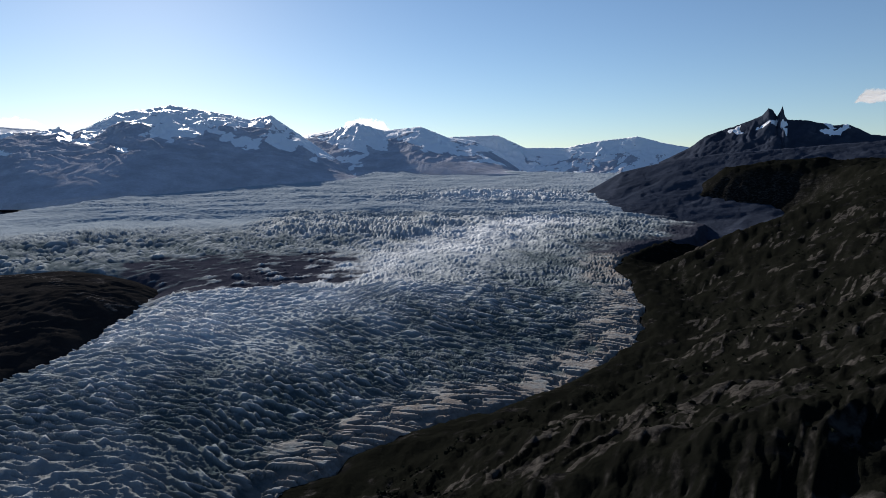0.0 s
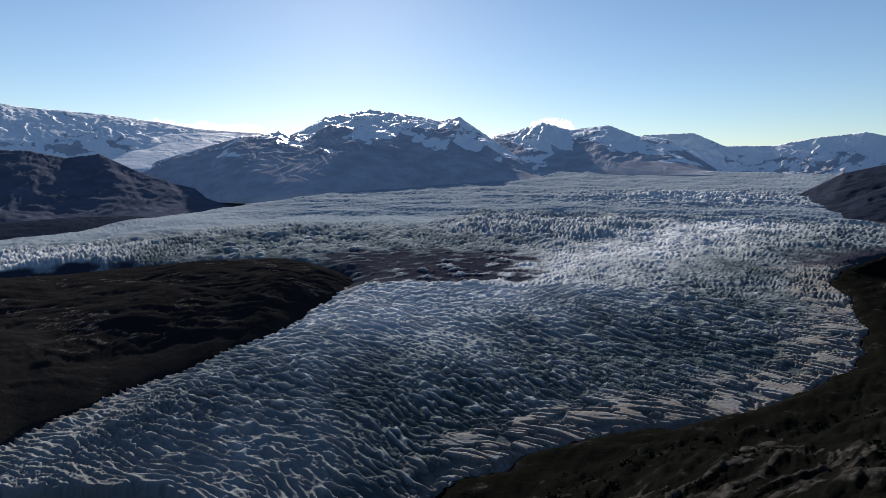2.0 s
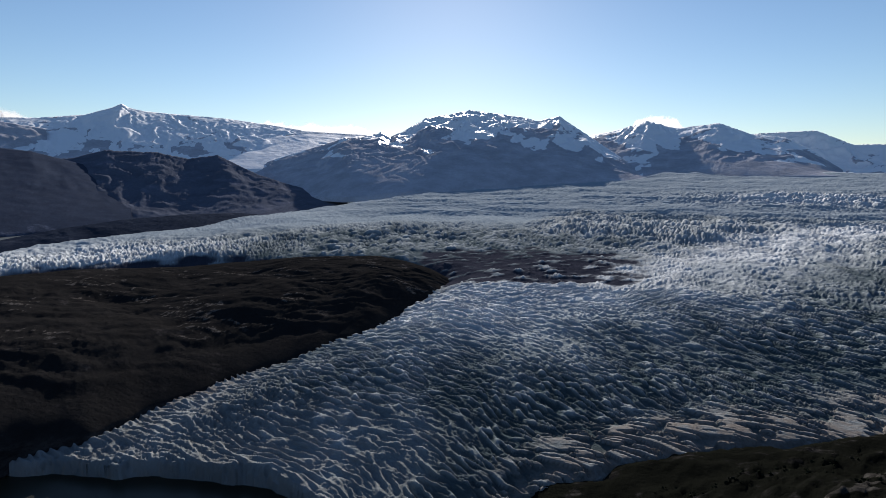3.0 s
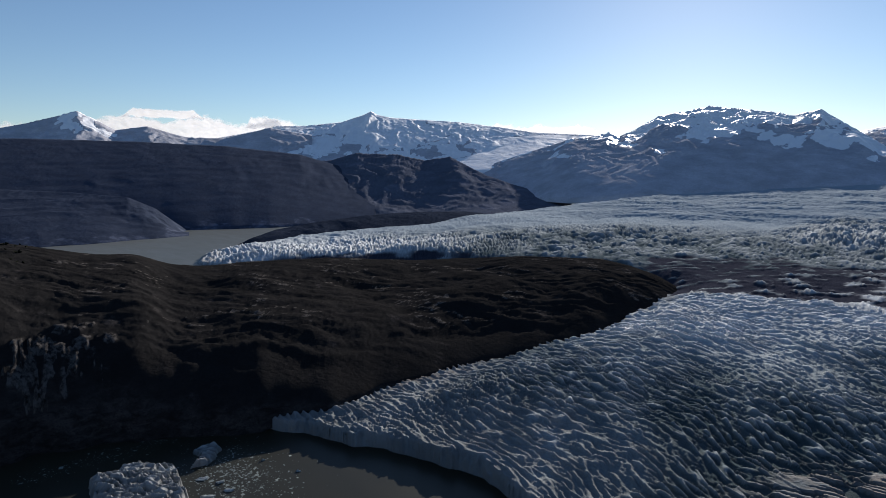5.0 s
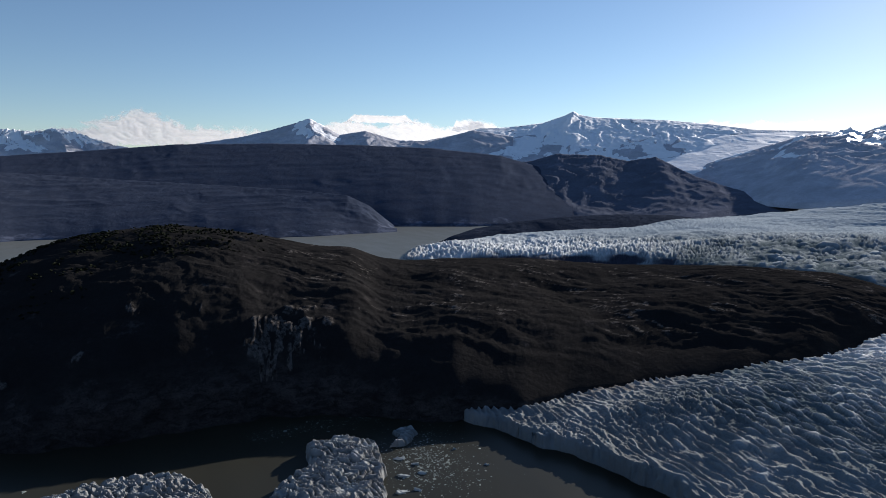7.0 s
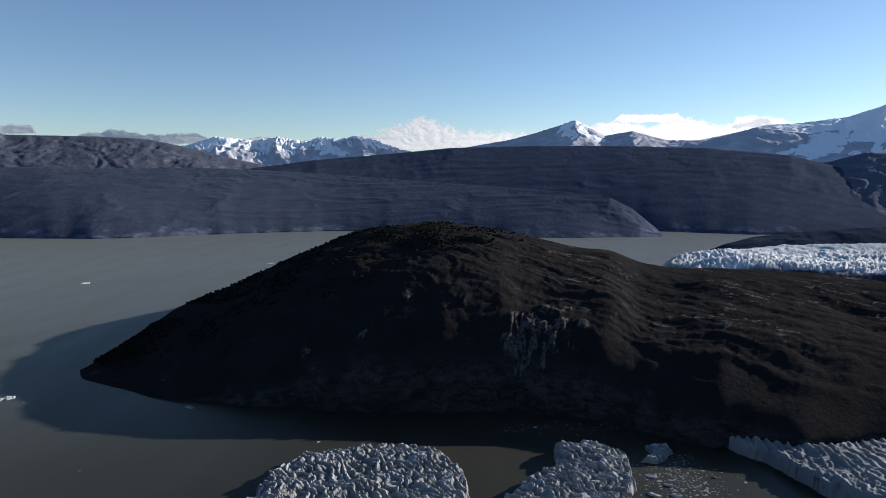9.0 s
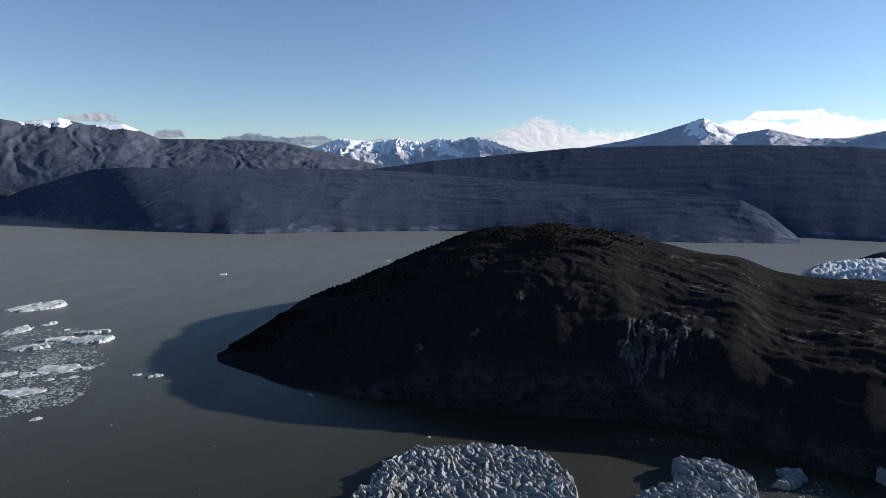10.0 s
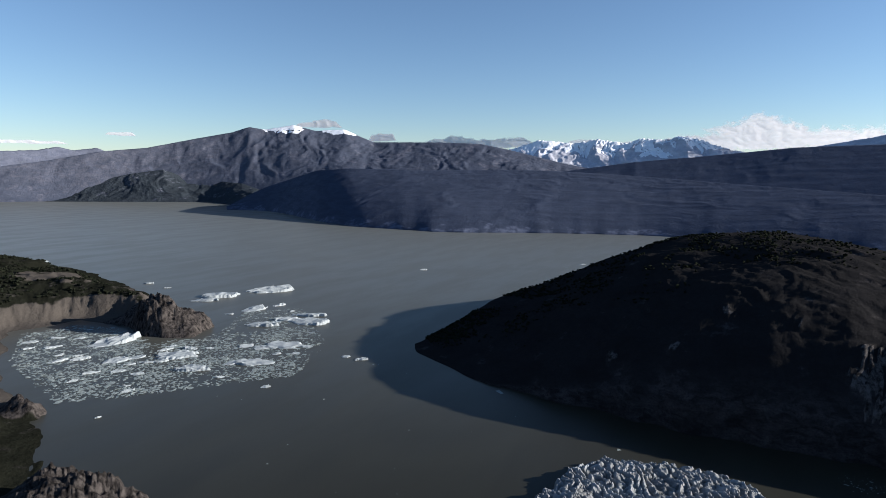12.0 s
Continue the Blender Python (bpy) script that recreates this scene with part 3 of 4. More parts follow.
def land_height(x, y, d):
    """The steep bank in the north, the low spit in the south."""
    up = np.clip(d, 0, None)
    bank = 0.52 * np.minimum(up, 300) + 120 * (1 - np.exp(-np.clip(up - 300, 0, None) / 280)) + 5 * smooth(0, 15, up)
    rib = ridged((x * 0.86 - y * 0.5) / 48 + 0.8 * fbm(x / 110, y / 110, 3, 7), (x * 0.5 + y * 0.86) / 150, 5, 31, 0.5) - 0.5
    step = ridged(x / 40, y / 40, 4, 37, 0.5) - 0.4
    bank = bank + smooth(0, 120, up) * (8 * rib + 9 * fbm(x / 210, y / 210, 3, 35)) + smooth(0, 40, up) * (1.5 * step + 4.5 * (hill_ribs(x, y) - 0.4))
    # a grey moraine bench beside the upper ice
    bank = bank * (1 - 0.55 * smooth(950, 1250, y) * smooth(420, 200, up))
    bay = smooth(300, 220, np.hypot(x + 430, y + 700))
    beach = 5 * smooth(0, 40, up) + 6 * smooth(36, 52, up) + bay * 9 * smooth(24, 46, up + 8 * fbm(x / 24, y / 24, 3, 43))
    low = beach + 50 * (1 - np.exp(-np.clip(up - 45, 0, None) / 150)) + smooth(30, 90, up) * (9 * fbm(x / 90, y / 90, 4, 45) + 4 * (ridged(x / 28, y / 28, 4, 47) - 0.5))
    low = low + bay * 3.5 * (ridged(x / 11, y / 11, 4, 48, 0.55) - 0.5) * smooth(12, 40, up) * smooth(100, 60, up)
    # rock heads that stand in the water
    for hx, hy, size, tall in HEADS:
        far = np.hypot(x - hx, y - hy) / size
        low = low + smooth(1.15, 0.35, far) * tall * (0.75 + 0.5 * (ridged(x / 20 + y / 45, y / 30, 5, 53, 0.5) - 0.3) + 0.22 * (ridged(x / 7, y / 7, 3, 54, 0.6) - 0.4)) * smooth(-2, 7, d)
    share = smooth(-120, -300, y)
    z = bank * (1 - share) + low * share
    moraine = (16 + 0.0215 * y) * smooth(-20, 0, d) * smooth(265, 330, y) * smooth(1750, 1350, y)
    return np.maximum(np.where(d > 0, z, -0.35 * np.clip(-d, 0, 40)), 0) * (d > 0) + moraine * np.clip(1 - np.clip(d, 0, 60) / 60, 0, 1) - 0.35 * np.clip(-d, 0, 40) - 0.5


def land():
    for name, grid_a, grid_r, label in (
            ("hillside", np.concatenate([np.linspace(-194, -46, 60), np.linspace(-45, 26, 440), np.linspace(27, 128, 50)]), np.concatenate([np.geomspace(0.2, 75, 12), np.geomspace(78, 2700, 300)]), "steep mossy rock hillside above the glacier's edge"),
            ("spit", np.linspace(128, 166, 380), np.geomspace(220, 2700, 340), "low scrub-covered spit with a sandy bay and rock heads")):
        a, r = np.meshgrid(grid_a, grid_r)
        x, y = polar(a, r)
        d = edge_distance(x + 8 * fbm(x / 50, y / 50, 4, 5), y + 8 * fbm(x / 50, y / 50, 4, 6), SHORE)
        z = land_height(x, y, d)
        sand = smooth(66, 46, d + 14 * fbm(x / 30, y / 30, 3, 66)) * smooth(-500, -570, y) * smooth(320, 240, np.hypot(x + 430, y + 690))
        sand = np.maximum(sand, smooth(1.0, 0.6, np.hypot(x + 585, y + 965) / 95 + 0.6 * fbm(x / 45, y / 45, 4, 63)))
        crag = 0 * x
        if name == "hillside":
            # bare rock on the rib crests, paled for the sun that catches them
            crag = smooth(0.58, 0.82, hill_ribs(x, y)) * smooth(-0.05, 0.3, fbm(x / 95, y / 95, 4, 41)) * smooth(20, 60, d) * smooth(1500, 900, y)
        for hx, hy, size, tall in HEADS:
            crag = np.maximum(crag, smooth(1.2, 0.8, np.hypot(x - hx, y - hy) / size + 0.25 * fbm(x / 20, y / 20, 3, 58)))
        x, y, z = draw_in(x, y, z)
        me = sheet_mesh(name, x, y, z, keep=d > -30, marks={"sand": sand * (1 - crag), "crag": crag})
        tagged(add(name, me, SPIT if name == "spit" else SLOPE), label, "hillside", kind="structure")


land()

# ---------------------------------------------------------------- the glacier
ICE_EDGE = [(-447, 216), (-402, 234), (-362, 249), (-324, 267), (-287, 281), (-252, 281), (-195, 270), (-140, 240), (-118, 280), (-88, 322), (-48, 372), (-15, 405), (50, 450), (98, 486), (190, 592), (245, 735), (277, 890), (281, 1010), (330, 1130), (430, 1280), (600, 1420), (780, 1760), (720, 2080), (880, 3050), (1300, 4150), (1500, 4550), (300, 4790), (-600, 4750), (-700, 4100), (-1083, 3566),
            (-1360, 3083), (-1512, 2750), (-1497, 2138), (-1480, 1560), (-1500, 1200), (-1600, 900), (-1440, 622), (-1288, 521), (-1190, 560), (-1060, 680), (-900, 800), (-700, 850), (-520, 880), (-470, 860), (-430, 748), (-420, 576), (-430, 463), (-425, 331), (-430, 276)]


def glacier():
    a, r = np.meshgrid(np.linspace(-24, 69, 1240), np.concatenate([np.geomspace(285, 900, 460), np.geomspace(902, 4800, 260)]))
    x, y = polar(a, r)
    d = edge_distance(x + 7 * fbm(x / 45, y / 45, 3, 90), y + 7 * fbm(x / 45, y / 45, 3, 91), ICE_EDGE)
    side = smooth(92, 28, d + 22 * fbm(x / 60, y / 60, 2, 84)) * smooth(-150, -60, x - 0.1 * y + 40) * smooth(1500, 1100, y)
    # whiter ice, its colour lifted further where sun catches the crests
    band = edge_distance(x + 40 * fbm(x / 160, y / 160, 3, 80), y + 40 * fbm(x / 160, y / 160, 3, 79), [(-320, 690), (-200, 850), (-70, 1150), (80, 1420), (250, 1800)], False)
    bright = np.maximum(np.exp(-(band / (165 + 20 * smooth(1200, 800, y))) ** 2), np.exp(-(np.hypot(x - 260, y - 2850) / 420) ** 2))
    bright = np.maximum(bright, smooth(1500, 2600, y) * (0.22 + 0.4 * fbm(x / 400, y / 500, 3, 78)))
    bright = np.maximum(bright, 0.95 * smooth(-800, -1080, x) * smooth(1250, 850, y))
    west = smooth(-500, -760, x) * smooth(400, 700, y)
    bright = np.clip(np.maximum(np.maximum(bright, 0.10 * smooth(520, 1100, r)), 0.1 * west) + 0.22 * fbm((x + 0.5 * y) / 60, (y - 0.5 * x) / 190, 3, 77), 0, 1)
    bearing = np.degrees(np.arctan2(-x, y))
    # a smooth patch of darker, bluer ice beyond the island's tip
    dark_tone = smooth(5, 12, bearing + 3 * fbm(x / 90, y / 90, 3, 76)) * smooth(29, 27, bearing) * smooth(865, 940, r + 45 * fbm(x / 80, y / 80, 3, 75)) * smooth(1270, 1150, r + 90 * fbm(x / 80, y / 80, 3, 74))
    dark_tone = dark_tone * np.clip(0.85 + 0.7 * fbm(x / 70 + y / 50, (y - x) / 30, 3, 68), 0, 1)
    # smooth dark ice behind the island, and rubble on the ice under the eastern spur
    dark_tone = np.maximum(dark_tone, smooth(115, 45, d + 40 * fbm(x / 80, y / 80, 3, 66)) * smooth(-470, -560, x) * smooth(-1240, -1120, x) * smooth(1000, 900, y))
    dark_tone = np.maximum(dark_tone, 0.75 * smooth(200, 40, d + 60 * fbm(x / 90, y / 90, 3, 65)) * smooth(1050, 1220, y) * smooth(2300, 2000, y) * smooth(150, 300, x))
    base = 10 + 0.0235 * y + 1.3e-5 * np.clip(y - 2500, 0, None) ** 2
    inner = np.maximum(smooth(330, 460, y) * smooth(-200, -300, x), smooth(225, 300, y) * smooth(-300, -385, x))
    inner = np.maximum(inner, smooth(470, 350, y) * smooth(-130, -190, x))
    low = 0.32 - 0.06 * inner
    base = base * (low + (0.96 - low) * side + (1 - low - (0.96 - low) * side) * smooth(0, 1, d / (28 + 90 * inner))) + (1.5 + 2.5 * side + 4 * inner) * smooth(-2, 4 - 2.5 * inner, d + 3.5 * fbm(x / 7, y / 7, 3, 67))
    base = base * (1 - 0.5 * smooth(-850, -1250, x) * smooth(1500, 900, y))
    # long swells across the flow
    calm = smooth(0, 380, r - 1480 - 420 * smooth(19, 13, bearing)) * (1 - 0.9 * np.exp(-(np.hypot((x - 260) / 1.3, y - 2850) / 420) ** 2))
    swell = fbm((x + 0.35 * y) / 95, (y - 0.35 * x) / 230, 3, 92) * smooth(450, 800, r) * (1 - dark_tone) * (1 - calm)
    base = base + 5 * fbm(x / 240, y / 240, 3, 93) + (3.5 + 5 * smooth(1200, 1500, r)) * swell * smooth(0, 60, d) - 2 * dark_tone
    wx, wy = x + 5 * fbm(x / 70, y / 70, 2, 94) + 0.6 * fbm(x / 7, y / 7, 2, 71), y + 5 * fbm(x / 70, y / 70, 2, 95) + 0.6 * fbm(x / 7, y / 7, 2, 72)
    west_turn = smooth(-130, -260, x)
    upper = smooth(620, 900, y) * smooth(60, -120, x)
    east = smooth(750, 1000, y) * smooth(80, 200, x)

    def fins(u, v, seed, thin=2.4):
        return np.clip(1.1 - np.sqrt(grain(u, v, seed) ** 2 + 0.008) * 1.45, 0, 1) ** thin

    def turned(px, py, angle):
        c, t = math.cos(radians(angle)), math.sin(radians(angle))
        return px * c + py * t, -px * t + py * c

    def knives(px, py, size, angle):
        """Knife-edged fins of uneven height, each only a few widths long."""
        p, q = turned(px, py, angle)
        tear = smooth(-0.55, 0.5, grain(p / (size * 2.2), q / (size * 0.9), 70))
        one = fins(p / (size * 6.0), q / size, 97, 2.0) * (0.45 + 0.55 * tear)
        two = 0.6 * fins((p + 0.35 * q) / (size * 2.8), (q - 0.22 * p) / (size * 0.8), 87) * (1.05 - 0.75 * tear)
        return 0.93 * np.maximum(one, two) + 0.07 * fins(px / (size * 0.5), py / (size * 0.4), 88, 1.5)

    def blocks(px, py, size, angle):
        tear = smooth(-0.55, 0.5, grain(px / (size * 2.2), py / size, 69))
        return np.maximum(fins(px / (size * 1.5), py / (size * 1.2), 98) * (0.35 + 0.65 * tear), 0.7 * fins(px / (size * 0.7), py / (size * 0.6), 89))

    # crevasses run slantwise over the tongue, and square to the bank beside it
    ways = [(-36, (1 - west_turn) * (1 - upper) * (1 - east)), (-12, west_turn * (1 - upper)), (48, upper), (-62, (1 - west_turn) * (1 - upper) * east)]
    lobe = smooth(-700, -900, x) * smooth(1350, 1000, y)
    scales = [(6.2, smooth(720, 520, r)), (8.5, smooth(520, 720, r) * smooth(1250, 950, r)), (12.0, smooth(950, 1250, r) * smooth(2600, 1900, r)), (23.0, smooth(1900, 2600, r))]
    scales = [(size, near * (1 - lobe)) for size, near in scales] + [(9.0, lobe)]
    wave, block = 0 * x, 0 * x
    for size, near in scales:
        for made, total in [(knives, angle_share) for angle_share in ways] + [(blocks, (0, 1 + 0 * x))]:
            share = near * total[1]
            pick = share > 0.002
            if pick.any():
                (wave if made is knives else block)[pick] += share[pick] * made(wx[pick], wy[pick], size, total[0])
    size = sum(v * near for v, near in scales)
    wild = smooth(-0.1, 0.6, fbm(x / 420, y / 420, 3, 99) - 0.3 + 0.12 * smooth(900, 1500, y) - 0.2 * smooth(2000, 3000, y) + 0.3 * west + 0.5 * lobe)
    relief = wave * (1 - 0.7 * wild) + 0.8 * wild * block
    # the tops are broken off flat, wider up the valley
    worn = smooth(1300, 2200, r)
    relief = worn * (np.minimum(relief * 1.6, 1) + 0.3 * relief) + (1 - worn) * 1.32 * relief
    # beside the eastern bank: flatter dirty slabs cut by long slits
    slit = 0 * x
    for angle, share in ((-3, smooth(520, 430, y)), (-28, smooth(430, 520, y) * smooth(900, 720, y)), (-62, smooth(720, 900, y))):
        sp, sq = turned(wx, wy, angle)
        slit += share * np.maximum(fins(sp / 60, sq / 9.5, 85, 2.2), 0.9 * fins(sp / 30, sq / 7.0, 83, 2.6)) * (0.75 + 0.5 * grain(sp / 25, sq / 25, 81))
    slit = smooth(0.40, 0.58, slit)
    relief = relief * (1 - side) + side * np.clip(1.05 - 1.25 * slit + 0.12 * block, -0.2, 1.2)
    nose = inner * smooth(150, 40, d) * smooth(500, 390, y)
    serac = np.maximum(np.exp(-(np.hypot((x - 260) / 1.3, y - 2850) / 420) ** 2), 0.8 * smooth(1380, 1500, r) * smooth(1950, 1750, r) * smooth(19, 14, bearing) * smooth(-3, 2, bearing))
    tall = (6.4 + 2.0 * wild) * (size / 8) ** 0.6 * (1 + 1.1 * serac + 0.6 * west) * (1 - 0.25 * smooth(600, 1150, r) * (1 - serac))
    tall = tall * (1 - 0.75 * calm) * (1 - 0.45 * side) * smooth(-2, 4, d) * (0.75 + 0.25 * smooth(0, 120, d)) * (1 - 0.3 * nose) * (1 - 0.85 * dark_tone)
    z = np.where(d > -1.5, base + tall * (relief - 0.30), -6)
    bank = smooth(-150, -60, x - 0.1 * y + 40)
    # shade between the fins and on the front cliff, for the colour
    hollow_shade = np.maximum((1 - smooth(0.45 + 0.13 * smooth(900, 600, r), 1.15 + 0.13 * smooth(900, 600, r), relief)) * (1 - 0.15 * smooth(700, 1600, y) - 0.4 * smooth(1300, 2200, y)) * (1 - 0.55 * bright) * (1 - 0.8 * calm), 0.9 * smooth(3.5, 1, d) * (1 - bank))
    hollow_shade = hollow_shade * (1 - 0.5 * nose) * (1 - 0.35 * serac)
    dirt = 0.4 * nose + np.maximum(0.95 * side * (1 - 0.9 * slit), smooth(30, 8, d) * bank) + 0.6 * smooth(45, 12, d + 12 * fbm(x / 30, y / 30, 3, 73)) * smooth(-250, -330, x) * smooth(300, 360, y) * smooth(1000, 900, y) + 0.18 * np.exp(-(band / 110) ** 2) * smooth(0.1, 0.5, fbm(x / 60, y / 130, 3, 82) + 0.25)
    marks = {"hollow_shade": hollow_shade, "dirt": np.clip(dirt, 0, 1), "paleness": np.clip(bright + 0.35 * serac, 0, 1) * (1 - 0.6 * calm * smooth(4000, 3400, r)), "dark_tone": dark_tone, "calm": calm}
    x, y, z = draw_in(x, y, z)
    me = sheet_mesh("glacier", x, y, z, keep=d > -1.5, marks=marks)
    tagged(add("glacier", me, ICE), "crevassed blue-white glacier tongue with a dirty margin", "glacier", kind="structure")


glacier()

# ---------------------------------------------------------------- icebergs in the near lake
def iceberg(outline, tall, seed, label, cells=190, tilt=(0, 0), group="icebergs"):
    outline = [(px * 0.965, py * 0.965) for px, py in outline]
    cx, cy = np.mean([p[0] for p in outline]), np.mean([p[1] for p in outline])
    span = max(max(abs(p[0] - cx), abs(p[1] - cy)) for p in outline) + 6
    g = np.linspace(-span, span, cells)
    x, y = np.meshgrid(g + cx, g + cy)
    d = edge_distance(x + 2.5 * fbm(x / 12, y / 12, 3, seed), y + 2.5 * fbm(x / 12, y / 12, 3, seed + 1), outline)
    wx, wy = x + 1.6 * fbm(x / 12, y / 12, 3, seed + 2), y + 1.6 * fbm(x / 12, y / 12, 3, seed + 3)
    p, q = 0.82 * wx + 0.57 * wy, -0.57 * wx + 0.82 * wy
    # leaning slabs between two families of cracks
    lean = q / 6.2 + 1.1 * fbm(p / 17, q / 17, 3, seed + 4)
    cross = p / 8.5 + 1.3 * fbm(p / 15 + 9, q / 9, 3, seed + 5)
    first, second = lean - np.floor(lean), cross - np.floor(cross)
    drop = grain(np.floor(lean) * 3.7 + 0.5, np.floor(cross) * 2.3 + 0.5, seed + 6)
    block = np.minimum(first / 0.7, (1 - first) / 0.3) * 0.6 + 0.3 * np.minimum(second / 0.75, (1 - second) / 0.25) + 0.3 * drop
    z = smooth(-1.0, 1.6, d) * (tall * (0.8 + 0.2 * smooth(0, 14, d)) + tilt[0] * (x - cx) + tilt[1] * (y - cy) + min(4.2, 0.42 * tall) * (block - 0.45) + 0.2 * tall * fbm(x / 26, y / 26, 3, seed + 8))
    z = np.where(d > -1.2, z, 0) - 1.5
    # the shade in the cracks goes into the colour
    me = sheet_mesh("iceberg", x - cx, y - cy, z, keep=d > -1.2, marks={"hollow_shade": np.clip(1.2 - block * 1.5, 0, 1), "dirt": 0.5 + 0 * x, "dark_tone": 0 * x, "paleness": 0.08 + 0.2 * fbm(x / 15, y / 15, 2, seed + 9)}, soft=False)
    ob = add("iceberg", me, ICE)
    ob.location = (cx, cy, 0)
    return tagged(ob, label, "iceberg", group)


iceberg([(-350, -112), (-395, -104), (-425, -86), (-436, -50), (-440, -8), (-424, 14), (-398, 27), (-370, 30), (-340, 20), (-318, -20), (-322, -80)], 9, 200, "large flat-topped iceberg broken from the glacier, finely crevassed")
iceberg([(-352, 44), (-392, 74), (-404, 92), (-436, 98), (-440, 120), (-424, 146), (-398, 142), (-368, 134), (-330, 120), (-325, 70)], 10, 220, "blocky crevassed iceberg floating beside the glacier front")
iceberg([(-414, 157), (-424, 166), (-440, 168), (-442, 182), (-428, 184), (-416, 174)], 6, 240, "small rounded pale-blue iceberg", 70)


# ---------------------------------------------------------------- floating ice
def chunk(seed, flat=0.35, points=16):
    """A broken block of ice, about one metre across."""
    rng = random.Random(seed)
    bm = bmesh.new()
    for _ in range(points):
        v = Vector((rng.gauss(0, 1), rng.gauss(0, 1), rng.gauss(0, 1))).normalized() * rng.uniform(0.36, 0.55)
        bm.verts.new((v.x, v.y * rng.uniform(0.6, 1), v.z * flat))
    bmesh.ops.convex_hull(bm, input=bm.verts)
    bmesh.ops.delete(bm, geom=[v for v in bm.verts if not v.link_faces], context="VERTS")
    bmesh.ops.triangulate(bm, faces=bm.faces)
    co = np.array([v.co for v in bm.verts])
    bm.verts.index_update()
    tri = np.array([[v.index for v in f.verts] for f in bm.faces])
    bm.free()
    return co, tri


def scattered(name, pieces, places, smooth_faces=False, marks=None):
    """One mesh of many small pieces; places: (which piece, x, y, z, width, height, turn)."""
    cos, tris, at = [], [], 0
    for k, x, y, z, wide, tall, turn in places:
        co, tri = pieces[k % len(pieces)]
        c, t = math.cos(turn), math.sin(turn)
        cos.append(np.stack([x + wide * (co[:, 0] * c - co[:, 1] * t), y + wide * (co[:, 0] * t + co[:, 1] * c), z + tall * co[:, 2]], 1))
        tris.append(tri + at)
        at += len(co)
    co, tri = np.concatenate(cos), np.concatenate(tris)
    me = bpy.data.meshes.new(name)
    me.vertices.add(len(co))
    me.vertices.foreach_set("co", co.astype(np.float32).ravel())
    me.loops.add(tri.size)
    me.loops.foreach_set("vertex_index", tri.astype(np.int32).ravel())
    me.polygons.add(len(tri))
    me.polygons.foreach_set("loop_start", np.arange(0, tri.size, 3, dtype=np.int32))
    me.update(calc_edges=True)
    me.polygons.foreach_set("use_smooth", np.full(len(tri), smooth_faces))
    return me


CHUNKS = [chunk(k, 0.35, 7) for k in range(14)]
BAY = [(-307, -525), (-354, -479), (-459, -394), (-544, -421), (-640, -500), (-700, -585), (-640, -640), (-575, -600), (-508, -580), (-484, -640), (-500, -722), (-480, -782), (-426, -790), (-355, -685)]


def brash():
    rng = random.Random(5)
    inside, places = [], []
    xs, ys = np.array([rng.uniform(-720, -290) for _ in range(46000)]), np.array([rng.uniform(-800, -380) for _ in range(46000)])
    d = edge_distance(xs, ys, BAY)
    crowd = fbm(xs / 55, ys / 40, 3, 7)
    for k in range(len(xs)):
        packed = 0.62 if xs[k] > -520 else 0.36
        if d[k] > 0 and rng.random() < packed + 0.6 * crowd[k] - 0.35 * math.exp(-d[k] / 12):
            wide = 1.4 + rng.expovariate(0.55) + (5 * rng.random() if rng.random() < 0.07 else 0)
            places.append((rng.randrange(14), xs[k], ys[k], 0.1, min(wide, 8), min(wide, 8) * 0.45, rng.uniform(0, 6.3)))
    for _ in range(1700):
        # crumbs between the two big bergs and along the island's shore
        x, y = rng.gauss(-372, 26), rng.gauss(168, 16)
        if rng.random() < 0.25:
            x, y = -470 + rng.gauss(0, 5) + 20 * rng.random(), rng.uniform(60, 200)
        places.append((rng.randrange(14), x, y, 0.05, 0.45 + rng.expovariate(1.5), 0.8, rng.uniform(0, 6.3)))
    for _ in range(110):
        places.append((rng.randrange(14), rng.uniform(-1300, -250), rng.uniform(-900, 60), 0.05, 1.0 + rng.expovariate(0.7), 1.2, rng.uniform(0, 6.3)))
    me = scattered("brash_ice", CHUNKS, places)
    tagged(add("brash_ice", me, BRASH), "loose brash ice drifting in a dense field", "brash ice", kind="stuff")


def floe_material(name, low, high):
    m = Nodes(name)
    body = m.mix(m.noise(0.12, 6), low, high)
    m.bump((m.noise(0.6, 6, 0.65), 0.5), (m.noise(2.5, 5), 0.15))
    return m.finish(body, 0.8, 0.05)


FLOE = floe_material("floating ice", (0.24, 0.275, 0.28), (0.44, 0.47, 0.47))
BRASH = floe_material("grey-green brash ice", (0.165, 0.20, 0.19), (0.31, 0.345, 0.33))
brash()


